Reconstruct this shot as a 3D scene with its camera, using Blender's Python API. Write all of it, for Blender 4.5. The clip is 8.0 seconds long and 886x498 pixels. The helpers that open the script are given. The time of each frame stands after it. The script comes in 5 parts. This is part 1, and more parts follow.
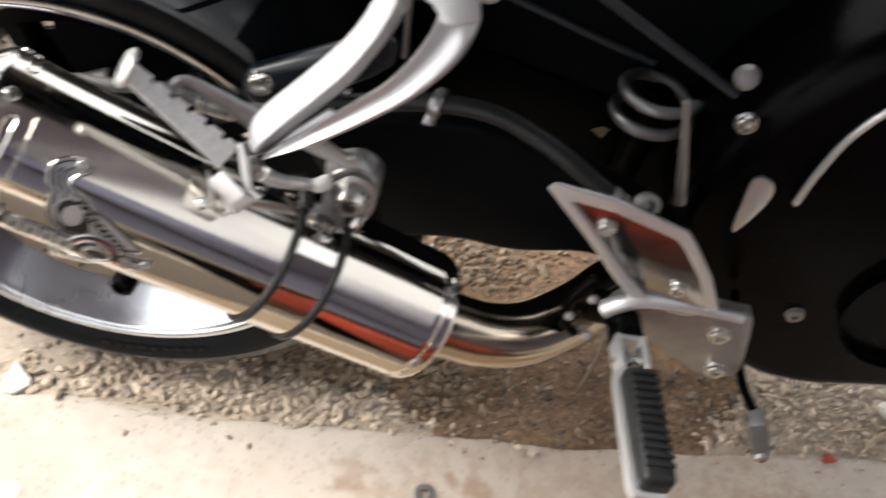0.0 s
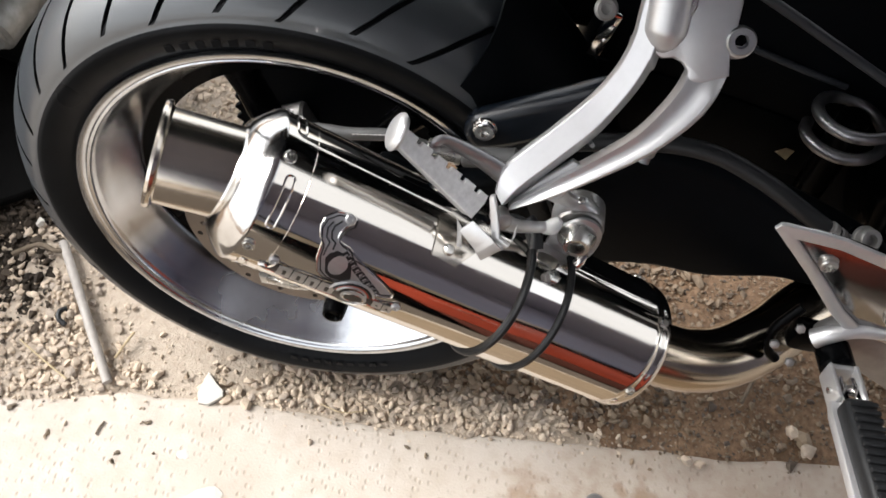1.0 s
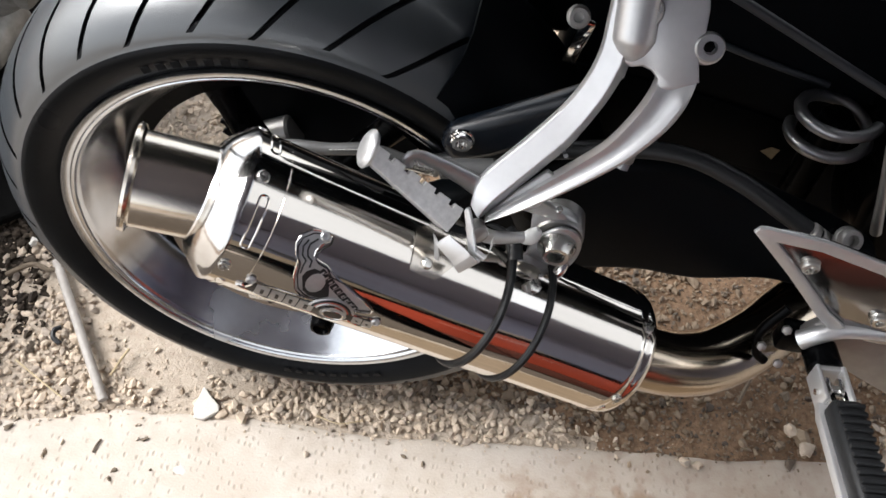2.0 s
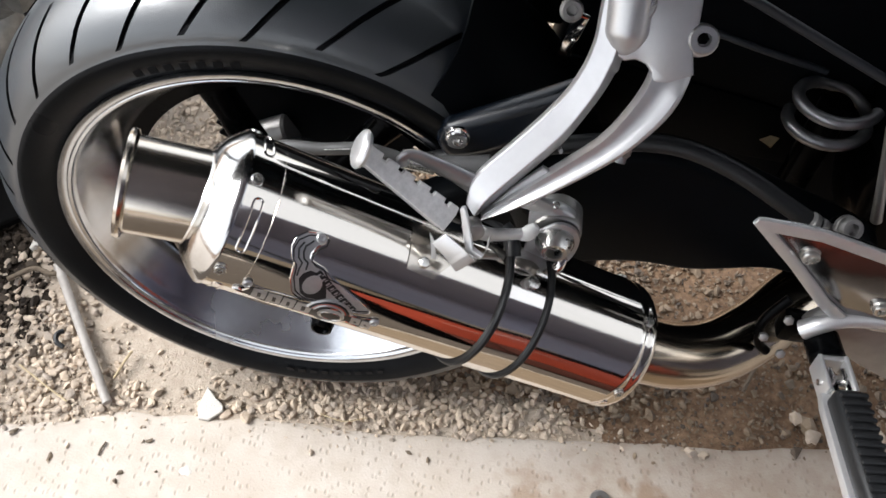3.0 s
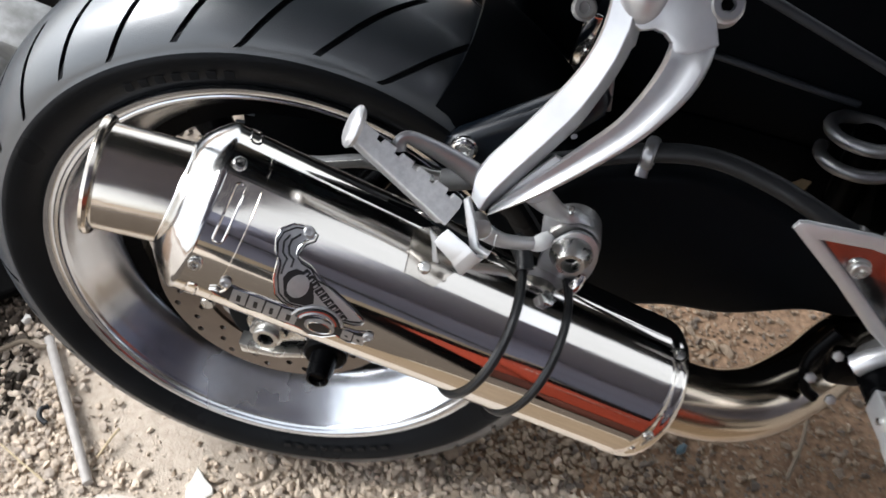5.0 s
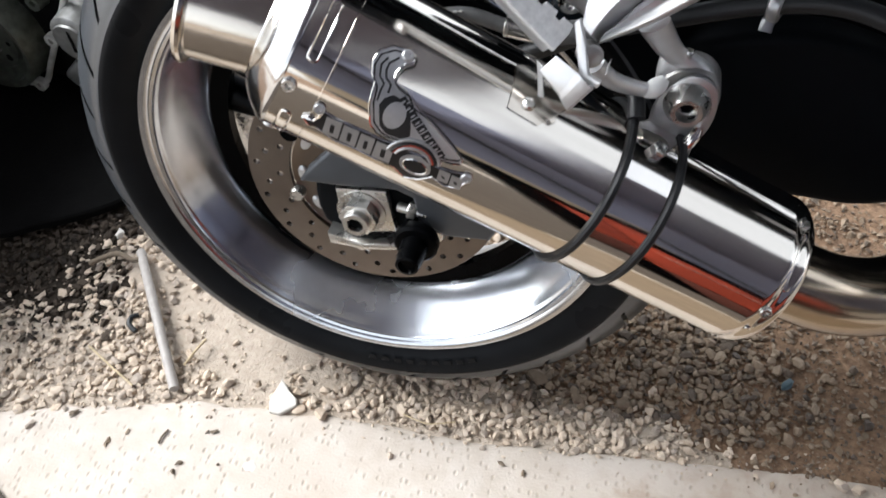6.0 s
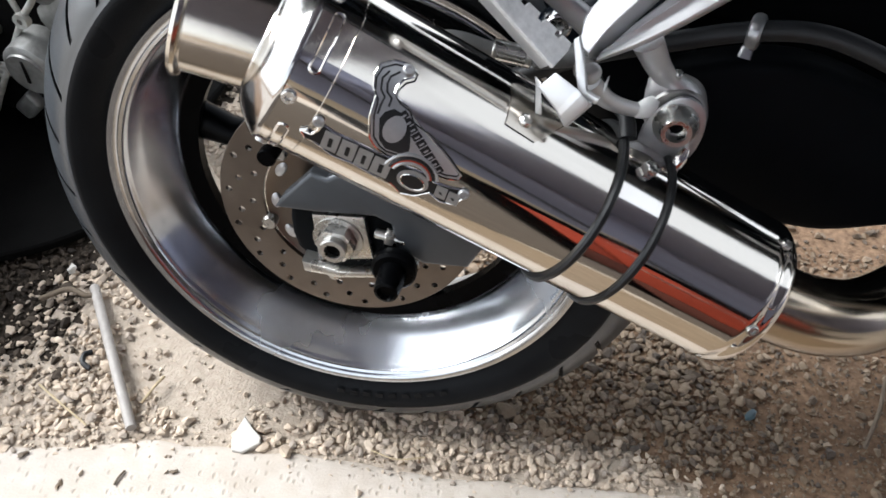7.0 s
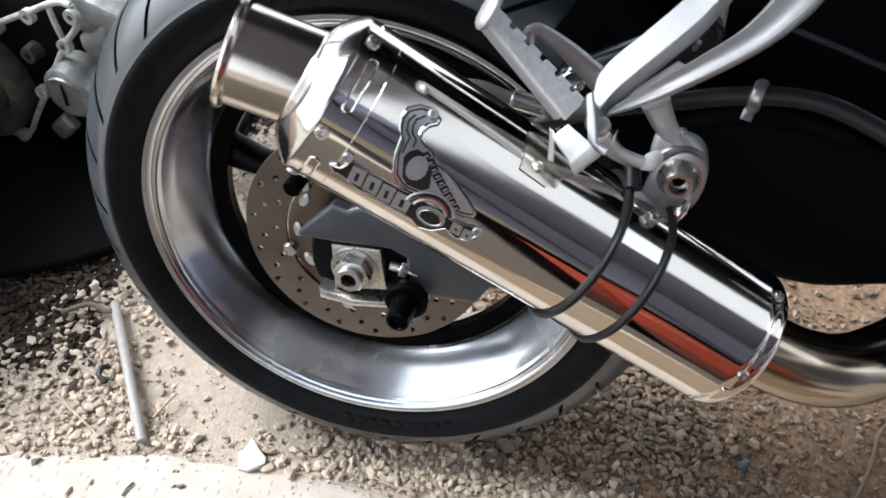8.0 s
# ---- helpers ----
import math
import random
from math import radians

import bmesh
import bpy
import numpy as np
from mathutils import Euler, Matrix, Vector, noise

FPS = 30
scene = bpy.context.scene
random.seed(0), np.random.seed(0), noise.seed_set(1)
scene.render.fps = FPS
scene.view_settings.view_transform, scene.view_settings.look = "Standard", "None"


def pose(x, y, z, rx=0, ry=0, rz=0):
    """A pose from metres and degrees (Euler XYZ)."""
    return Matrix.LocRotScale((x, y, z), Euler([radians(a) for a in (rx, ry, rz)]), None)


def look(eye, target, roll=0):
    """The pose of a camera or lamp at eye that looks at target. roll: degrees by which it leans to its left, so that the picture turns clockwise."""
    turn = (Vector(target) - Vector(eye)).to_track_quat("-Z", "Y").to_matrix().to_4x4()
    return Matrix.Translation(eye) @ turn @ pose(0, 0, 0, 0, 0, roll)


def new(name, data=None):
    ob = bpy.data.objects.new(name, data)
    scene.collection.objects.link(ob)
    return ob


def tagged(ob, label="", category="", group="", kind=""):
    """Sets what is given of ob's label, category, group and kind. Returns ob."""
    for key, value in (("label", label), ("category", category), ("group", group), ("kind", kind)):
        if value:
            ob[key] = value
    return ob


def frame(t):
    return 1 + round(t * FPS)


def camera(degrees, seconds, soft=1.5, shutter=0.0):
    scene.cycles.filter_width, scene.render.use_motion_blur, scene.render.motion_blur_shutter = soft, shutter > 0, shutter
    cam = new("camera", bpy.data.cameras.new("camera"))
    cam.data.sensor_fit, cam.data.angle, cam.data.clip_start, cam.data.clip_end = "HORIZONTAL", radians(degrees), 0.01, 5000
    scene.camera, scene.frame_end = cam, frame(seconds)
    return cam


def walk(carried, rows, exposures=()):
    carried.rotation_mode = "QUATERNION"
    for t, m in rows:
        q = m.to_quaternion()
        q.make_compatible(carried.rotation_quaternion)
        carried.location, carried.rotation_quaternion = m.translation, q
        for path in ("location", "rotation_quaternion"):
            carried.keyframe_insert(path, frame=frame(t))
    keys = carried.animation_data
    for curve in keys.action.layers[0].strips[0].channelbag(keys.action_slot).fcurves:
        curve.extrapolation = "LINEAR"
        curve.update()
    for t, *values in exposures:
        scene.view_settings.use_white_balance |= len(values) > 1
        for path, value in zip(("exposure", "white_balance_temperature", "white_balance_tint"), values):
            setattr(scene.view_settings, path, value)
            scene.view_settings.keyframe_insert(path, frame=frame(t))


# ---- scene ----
cam = camera(54.3, 8.0, soft=1.6, shutter=0.5)
PATH = [
    (0, (0.274, -0.431, 1.052), (0.426, 0.614, -0.647), 19.5),
    (0.3, (0.212, -0.444, 1.050), (0.282, 0.555, -0.682), 15.9),
    (0.5, (0.166, -0.446, 1.069), (0.193, 0.533, -0.675), 14.5),
    (1, (0.155, -0.43, 1.085), (0.134, 0.553, -0.657), 10.7),
    (1.5, (0.165, -0.422, 1.09), (0.132, 0.563, -0.65), 9.2),
    (3, (0.179, -0.411, 1.091), (0.133, 0.551, -0.662), 6.4),
    (3.5, (0.18, -0.41, 1.09), (0.132, 0.545, -0.667), 6.1),
    (4, (0.186, -0.412, 1.086), (0.138, 0.544, -0.67), 5.8),
    (4.2, (0.191, -0.418, 1.081), (0.142, 0.552, -0.668), 6.1),
    (5.5, (0.205, -0.48, 0.924), (-0.047, 0.828, -0.567), 0.3),
    (6, (0.204, -0.509, 0.898), (-0.127, 0.674, -0.68), -2.2),
    (6.5, (0.163, -0.519, 0.882), (-0.141, 0.731, -0.649), 1.0),
    (7, (0.17, -0.53, 0.881), (-0.035, 0.773, -0.622), 2.9),
    (7.5, (0.191, -0.541, 0.901), (-0.054, 0.797, -0.566), 2.4),
    (8, (0.172, -0.56, 0.906), (-0.07, 0.806, -0.534), 5.3),
]
walk(cam, [(t, look(eye, target, roll)) for t, eye, target, roll in PATH],
     [(0.0, 0.54, 6700, 10), (0.6, 0.46, 6600, 10), (1.5, 0.37, 6450, 10), (3.5, 0.33, 6250, 10), (5.5, 0.41, 6100, 9), (6.5, 0.34, 6100, 9), (7.2, 0.38, 6050, 8), (8.0, 0.43, 5950, 8)])

# ---- light ----
world = bpy.data.worlds.new("sky")
scene.world = world
world.use_nodes = True
wn = world.node_tree
sky = wn.nodes.new("ShaderNodeTexSky")
sky.sky_type, sky.sun_disc = "NISHITA", False
sky.sun_elevation, sky.sun_rotation = radians(43), radians(-82)
sky.air_density, sky.dust_density = 1.0, 2.0
pale = wn.nodes.new("ShaderNodeHueSaturation")  # thin cloud takes most of the blue out
pale.inputs["Saturation"].default_value = 0.25
wn.links.new(sky.outputs[0], pale.inputs["Color"])
cloud = wn.nodes.new("ShaderNodeMix")  # an even veil of thin high cloud
cloud.data_type, cloud.blend_type = "RGBA", "ADD"
cloud.inputs[0].default_value = 1.0
cloud.inputs[7].default_value = (3.1, 3.09, 3.08, 1)
wn.links.new(pale.outputs[0], cloud.inputs[6])
wn.links.new(cloud.outputs[2], wn.nodes["Background"].inputs[0])
wn.nodes["Background"].inputs[1].default_value = 0.2
sun = new("sun", bpy.data.lights.new("sun", "SUN"))
sun.data.energy, sun.data.angle, sun.data.color = 4.4, radians(30), (1.0, 0.985, 0.965)
sun.matrix_world = look((-3.9, 0.55, 3.7), (0.0, 0, 0))


# ---- materials ----
def material(name, colour, rough=0.5, metal=0.0, grain=0.0, scale=60.0, bump=0.0, bump_scale=200.0, colour2=None, coat=0.0,
             rough_var=0.0, spec=0.5, rand=0.0, stretch=None, stain=0.0, stain_scale=8.0):
    """A node material with colour varied at two scales, roughness variation and fine relief."""
    m = bpy.data.materials.new(name)
    m.use_nodes = True
    nt = m.node_tree
    b = nt.nodes["Principled BSDF"]
    b.inputs["Metallic"].default_value = metal
    b.inputs["Roughness"].default_value = rough
    b.inputs["Specular IOR Level"].default_value = spec
    b.inputs["Coat Weight"].default_value = coat
    b.inputs["Coat Roughness"].default_value = 0.12
    tc = nt.nodes.new("ShaderNodeTexCoord")
    mp = nt.nodes.new("ShaderNodeMapping")
    nt.links.new(tc.outputs["Object"], mp.inputs[0])
    if stretch:
        mp.vector_type = "TEXTURE"
        mp.inputs["Rotation"].default_value = stretch[0]
        mp.inputs["Scale"].default_value = stretch[1]

    def tex(s, detail=4.0):
        n = nt.nodes.new("ShaderNodeTexNoise")
        n.inputs["Scale"].default_value = s
        n.inputs["Detail"].default_value = detail
        nt.links.new(mp.outputs[0], n.inputs["Vector"])
        return n.outputs["Fac"]

    def remap(sock, lo, hi, a=0.3, c=0.7):
        n = nt.nodes.new("ShaderNodeMapRange")
        nt.links.new(sock, n.inputs[0])
        for k, v in zip((1, 2, 3, 4), (a, c, lo, hi)):
            n.inputs[k].default_value = v
        return n.outputs[0]

    def mix(fac, a, c, mode="MIX"):
        n = nt.nodes.new("ShaderNodeMix")
        n.data_type, n.blend_type = "RGBA", mode
        for sock, v in ((n.inputs[0], fac), (n.inputs[6], a), (n.inputs[7], c)):
            if isinstance(v, (tuple, float)):
                sock.default_value = v
            else:
                nt.links.new(v, sock)
        return n.outputs[2]

    c1 = (*colour, 1.0)
    c2 = (*(colour2 or tuple(v * 0.6 for v in colour)), 1.0)
    col = c1
    if grain:
        col = mix(remap(tex(scale), 0.0, grain), c1, c2)
    if stain:
        col = mix(remap(tex(stain_scale, 6.0), 0.0, stain, 0.45, 0.75), col, c2)
    if rand:
        inf = nt.nodes.new("ShaderNodeObjectInfo")
        geo = nt.nodes.new("ShaderNodeNewGeometry")
        add = nt.nodes.new("ShaderNodeMath")
        add.operation = "ADD"
        nt.links.new(inf.outputs["Random"], add.inputs[0])
        nt.links.new(geo.outputs["Random Per Island"], add.inputs[1])
        fr = nt.nodes.new("ShaderNodeMath")
        fr.operation = "FRACT"
        nt.links.new(add.outputs[0], fr.inputs[0])
        ramp = nt.nodes.new("ShaderNodeValToRGB")
        nt.links.new(fr.outputs[0], ramp.inputs[0])
        ramp.color_ramp.elements[0].color = (1 - rand, 1 - rand, 1 - rand * 0.95, 1)
        ramp.color_ramp.elements[1].color = (1 + rand * 0.45, 1 + rand * 0.4, 1 + rand * 0.3, 1)
        e = ramp.color_ramp.elements.new(0.5)
        e.color = (1.0, 0.95, 0.89, 1)
        col = mix(1.0, col, ramp.outputs[0], "MULTIPLY")
    if isinstance(col, tuple):
        b.inputs["Base Color"].default_value = col
    else:
        nt.links.new(col, b.inputs["Base Color"])
    if rough_var:
        nt.links.new(remap(tex(scale * 0.35), rough - rough_var, rough + rough_var), b.inputs["Roughness"])
    if bump:
        bn = nt.nodes.new("ShaderNodeBump")
        bn.inputs["Strength"].default_value = bump
        bn.inputs["Distance"].default_value = 0.002
        nt.links.new(tex(bump_scale, 5.0), bn.inputs["Height"])
        nt.links.new(bn.outputs[0], b.inputs["Normal"])
    return m


STEEL = material("polished_stainless_steel", (0.74, 0.71, 0.67), 0.07, 1.0, grain=0.25, scale=20, rough_var=0.03, bump=0.03, bump_scale=18)
CANSTEEL = material("polished_silencer_steel", (0.72, 0.68, 0.62), 0.085, 1.0, grain=0.5, scale=60, colour2=(0.60, 0.56, 0.50), rough_var=0.05, bump=0.2, bump_scale=26, stretch=((0, radians(27.1), radians(7.8)), (14, 1, 1)))
BRIGHT = material("bright_chromed_steel", (0.80, 0.79, 0.77), 0.1, 1.0, grain=0.15, scale=40, rough_var=0.04)
RIM = material("polished_aluminium", (0.66, 0.68, 0.71), 0.20, 1.0, grain=0.5, scale=24, rough_var=0.12, bump=0.10, bump_scale=30, stain=0.45, stain_scale=14)
CAST = material("satin_cast_aluminium", (0.60, 0.60, 0.605), 0.40, 0.75, grain=0.12, scale=160, rough_var=0.02, bump=0.05, bump_scale=900)
CASTMID = material("grey_satin_aluminium", (0.40, 0.40, 0.405), 0.38, 0.9, grain=0.3, scale=100, rough_var=0.08, bump=0.1, bump_scale=700)
PEGCAST = material("dull_cast_aluminium", (0.74, 0.74, 0.735), 0.5, 0.25, grain=0.5, scale=260, rough_var=0.1, bump=0.25, bump_scale=900)
CASTDARK = material("grey_cast_metal", (0.33, 0.32, 0.31), 0.42, 0.8, grain=0.4, scale=70, rough_var=0.1, bump=0.1, bump_scale=500)
ZINC = material("zinc_plated_steel", (0.62, 0.61, 0.58), 0.28, 0.95, grain=0.3, scale=200, rough_var=0.08)
DISC = material("ground_disc_steel", (0.17, 0.142, 0.12), 0.36, 0.9, grain=0.3, scale=60, rough_var=0.08, bump=0.06, bump_scale=400)
RUBBER = material("tyre_rubber", (0.006, 0.0064, 0.0072), 0.34, 0.0, grain=0.5, scale=30, bump=0.15, bump_scale=600, colour2=(0.009, 0.0097, 0.011), spec=0.06, rough_var=0.12, stain=0.5, stain_scale=16)
TREAD = material("dusty_tyre_tread", (0.026, 0.031, 0.037), 0.38, 0.0, coat=0.4, grain=0.5, scale=25, bump=0.12, bump_scale=900, colour2=(0.022, 0.027, 0.032), rough_var=0.1, stain=0.6, stain_scale=12, spec=1.0)
BLACKRUBBER = material("black_rubber", (0.010, 0.0105, 0.0115), 0.42, 0.0, spec=0.25, grain=0.4, scale=90, bump=0.1, bump_scale=800, colour2=(0.025, 0.026, 0.027))
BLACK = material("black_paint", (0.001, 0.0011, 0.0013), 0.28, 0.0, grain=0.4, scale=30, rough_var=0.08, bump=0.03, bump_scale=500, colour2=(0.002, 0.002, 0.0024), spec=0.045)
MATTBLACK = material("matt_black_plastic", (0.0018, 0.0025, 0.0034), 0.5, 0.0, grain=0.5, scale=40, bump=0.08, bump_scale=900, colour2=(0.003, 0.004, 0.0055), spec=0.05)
BLUEBLACK = material("dark_blue_black_paint", (0.005, 0.008, 0.013), 0.28, 0.0, grain=0.3, scale=30, rough_var=0.06, coat=0.1, spec=0.3)
GREYPAINT = material("blue_grey_painted_alloy", (0.05, 0.055, 0.062), 0.4, 0.3, grain=0.3, scale=60, rough_var=0.08)
REDPAINT = material("red_paint", (0.46, 0.06, 0.024), 0.5, 0.0, grain=0.6, scale=9, colour2=(0.20, 0.03, 0.015))
MAROON = material("dark_maroon_paint", (0.11, 0.026, 0.016), 0.55, 0.0, grain=0.6, scale=9, colour2=(0.06, 0.02, 0.012))
FLOORFILL = material("dark_brown_fill", (0.095, 0.075, 0.058), 0.95, 0.0, grain=0.6, scale=40, bump=0.4, bump_scale=300, colour2=(0.05, 0.04, 0.03))
INK = material("black_etching", (0.012, 0.012, 0.013), 0.35, 0.2, grain=0.2, scale=200)
CONCRETE = material("worn_concrete", (0.56, 0.505, 0.445), 0.85, 0.0, grain=0.55, scale=45, bump=0.3, bump_scale=320, colour2=(0.41, 0.345, 0.275), stain=0.6, stain_scale=7)


def concrete_marks():
    """Rows of short broom dashes and a few brown spills on the concrete."""
    nt = CONCRETE.node_tree
    b = nt.nodes["Principled BSDF"]
    tc = nt.nodes.new("ShaderNodeTexCoord")
    dash = nt.nodes.new("ShaderNodeTexVoronoi")
    dash.inputs["Scale"].default_value = 1.0
    mp = nt.nodes.new("ShaderNodeMapping")
    mp.inputs["Scale"].default_value = (118, 82, 100)
    dash.inputs["Randomness"].default_value = 0.55
    mp.inputs["Rotation"].default_value = (0, 0, radians(7))
    nt.links.new(tc.outputs["Object"], mp.inputs[0])
    nt.links.new(mp.outputs[0], dash.inputs["Vector"])
    pit = nt.nodes.new("ShaderNodeMapRange")
    for k, v in zip((1, 2, 3, 4), (0.10, 0.34, 0.0, 1.0)):
        pit.inputs[k].default_value = v
    nt.links.new(dash.outputs["Distance"], pit.inputs[0])
    bump = nt.nodes.new("ShaderNodeBump")
    bump.inputs["Strength"].default_value = 0.7
    bump.inputs["Distance"].default_value = 0.001
    nt.links.new(pit.outputs[0], bump.inputs["Height"])
    old = b.inputs["Normal"].links[0].from_socket
    nt.links.new(old, bump.inputs["Normal"])
    nt.links.new(bump.outputs[0], b.inputs["Normal"])
    col = b.inputs["Base Color"].links[0].from_socket
    pit_range = nt.nodes.new("ShaderNodeMapRange")  # browner in the pits
    for k, v in zip((1, 2, 3, 4), (0.0, 1.0, 0.36, 0.0)):
        pit_range.inputs[k].default_value = v
    nt.links.new(pit.outputs[0], pit_range.inputs[0])
    pit_tint = nt.nodes.new("ShaderNodeMix")
    pit_tint.data_type = "RGBA"
    nt.links.new(pit_range.outputs[0], pit_tint.inputs[0])
    nt.links.new(col, pit_tint.inputs[6])
    pit_tint.inputs[7].default_value = (0.30, 0.235, 0.17, 1)
    col = pit_tint.outputs[2]
    # spills
    wob = nt.nodes.new("ShaderNodeTexNoise")
    wob.inputs["Scale"].default_value = 45.0
    wob.inputs["Detail"].default_value = 5.0
    nt.links.new(tc.outputs["Object"], wob.inputs["Vector"])
    for x, y, r, k in ((0.303, -0.119, 0.026, 0.45), (0.456, -0.114, 0.020, 0.75), (0.430, -0.113, 0.013, 0.7), (0.30, -0.14, 0.016, 0.5), (0.66, -0.22, 0.36, 0.5), (0.36, -0.19, 0.10, 0.3), (0.87, -0.09, 0.05, 0.8), (0.55, -0.20, 0.10, 0.4), (0.85, -0.15, 0.16, 0.35), (-0.05, -0.20, 0.05, 0.2)):
        d = nt.nodes.new("ShaderNodeVectorMath")
        d.operation = "DISTANCE"
        nt.links.new(tc.outputs["Object"], d.inputs[0])
        d.inputs[1].default_value = (x, y, 0)
        a = nt.nodes.new("ShaderNodeMath")
        a.operation = "MULTIPLY_ADD"
        nt.links.new(wob.outputs["Fac"], a.inputs[0])
        a.inputs[1].default_value = r * 2.4
        nt.links.new(d.outputs["Value"], a.inputs[2])
        m = nt.nodes.new("ShaderNodeMapRange")
        nt.links.new(a.outputs[0], m.inputs[0])
        for i, v in zip((1, 2, 3, 4), (r * 1.5, r * 2.3, k, 0.0)):
            m.inputs[i].default_value = v
        mix = nt.nodes.new("ShaderNodeMix")
        mix.data_type = "RGBA"
        nt.links.new(m.outputs[0], mix.inputs[0])
        nt.links.new(col, mix.inputs[6])
        mix.inputs[7].default_value = (0.30, 0.205, 0.135, 1)
        col = mix.outputs[2]
    nt.links.new(col, b.inputs["Base Color"])


concrete_marks()
# brown of stones on the soil, also paints the shade under the motorcycle
BROWNSTONE = material("brown_soil_and_shade_stone", (0.23, 0.18, 0.130), 0.8, 0.0, grain=0.6, scale=160, bump=0.3, bump_scale=500, colour2=(0.15, 0.108, 0.072), rand=0.6)
PIPESTEEL = material("browned_stainless_pipe", (0.50, 0.425, 0.33), 0.16, 1.0, grain=0.5, scale=30, colour2=(0.32, 0.27, 0.22), rough_var=0.05, bump=0.06, bump_scale=20)
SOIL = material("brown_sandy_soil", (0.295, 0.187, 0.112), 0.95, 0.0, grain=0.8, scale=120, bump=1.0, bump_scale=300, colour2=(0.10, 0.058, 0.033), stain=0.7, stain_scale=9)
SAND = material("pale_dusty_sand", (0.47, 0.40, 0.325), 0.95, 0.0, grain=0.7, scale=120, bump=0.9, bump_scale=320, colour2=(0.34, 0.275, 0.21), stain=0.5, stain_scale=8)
STONE = material("gravel_stone", (0.55, 0.47, 0.385), 0.85, 0.0, grain=0.5, scale=160, bump=0.25, bump_scale=500, colour2=(0.36, 0.29, 0.215), rand=0.32)
WHITESTONE = material("white_limestone", (0.58, 0.55, 0.50), 0.8, 0.0, grain=0.4, scale=120, bump=0.3, bump_scale=400, colour2=(0.6, 0.57, 0.52))
HOSEBLACK = material("dark_hose_rubber", (0.010, 0.011, 0.0125), 0.45, 0.0, spec=0.4, grain=0.4, scale=90, bump=0.1, bump_scale=700)
HOSE = material("grey_hose_rubber", (0.10, 0.10, 0.10), 0.5, 0.0, grain=0.4, scale=120, bump=0.1, bump_scale=700)
GREYPIPE = material("dusty_grey_plastic", (0.36, 0.33, 0.30), 0.6, 0.0, grain=0.5, scale=90, bump=0.1, bump_scale=600)
STRAW = material("dry_straw", (0.5, 0.4, 0.25), 0.8, 0.0, grain=0.5, scale=200)
LEAF = material("dark_dry_leaf", (0.15, 0.115, 0.08), 0.85, 0.0, grain=0.5, scale=200)
FACADE = material("blue_grey_painted_wall", (0.168, 0.176, 0.245), 0.8, 0.0, grain=0.4, scale=2, bump=0.1, bump_scale=40)
TANWALL = material("tan_painted_wall", (0.42, 0.34, 0.24), 0.8, 0.0, grain=0.4, scale=3)
HEEL = material("dark_polished_steel", (0.36, 0.355, 0.35), 0.13, 1.0, grain=0.3, scale=40, rough_var=0.04)
# near-black of the added shade sheet and of the case's dark inside
DEEPBLACK = material("deep_black", (0.0022, 0.0021, 0.002), 0.7, 0.0, grain=0.6, scale=30, bump=0.3, bump_scale=200, colour2=(0.005, 0.0047, 0.0045), spec=0.05)
OLDGREY = material("stained_grey_alloy", (0.30, 0.30, 0.29), 0.45, 0.45, grain=0.7, scale=50, bump=0.3, bump_scale=260, colour2=(0.10, 0.095, 0.085), stain=0.7, stain_scale=22)
OLDALLOY = material("dull_oxidised_alloy", (0.60, 0.60, 0.57), 0.5, 0.3, grain=0.7, scale=60, bump=0.3, bump_scale=300, colour2=(0.22, 0.21, 0.18), stain=0.6, stain_scale=25)
PLATE = material("etched_grey_metal", (0.46, 0.46, 0.465), 0.34, 0.7, grain=0.3, scale=150, rough_var=0.06)
# stone and soil darkened to carry the shade at the left
SHADESTONE = material("shade_dark_stone", (0.060, 0.047, 0.036), 0.75, 0.0, grain=0.6, scale=100, bump=0.3, bump_scale=400, colour2=(0.02, 0.016, 0.012), rand=0.5, spec=0.2)
SHADESOIL = material("shade_dark_soil", (0.030, 0.022, 0.015), 0.8, 0.0, grain=0.7, scale=80, bump=0.8, bump_scale=260, colour2=(0.010, 0.008, 0.006), spec=0.15)
PITDARK = material("dark_pit_blue", (0.045, 0.075, 0.088), 0.35, 0.0, grain=0.4, scale=120)
BASKET = material("oily_dark_alloy", (0.13, 0.14, 0.115), 0.45, 0.5, grain=0.7, scale=70, bump=0.2, bump_scale=300, colour2=(0.035, 0.038, 0.03))
CAPSTEEL = material("brushed_bright_steel", (0.64, 0.63, 0.615), 0.15, 1.0, grain=0.6, scale=50, rough_var=0.06, bump=0.28, bump_scale=30)
BROWNFILL = material("brown_fill", (0.25, 0.185, 0.12), 0.85, 0.0, grain=0.5, scale=30, bump=0.15, bump_scale=120)
OUTSTEEL = material("brushed_outlet_steel", (0.66, 0.61, 0.54), 0.17, 1.0, grain=0.5, scale=40, colour2=(0.42, 0.38, 0.32), rough_var=0.06, bump=0.15, bump_scale=60, stretch=((0, 0, 0), (6, 1, 1)))
WHITEPRINT = material("white_print", (0.7, 0.7, 0.68), 0.6, 0.0, grain=0.2, scale=300)
WALL = material("dark_plaster_wall", (0.03, 0.03, 0.032), 0.9, 0.0, grain=0.6, scale=6, bump=0.3, bump_scale=60)


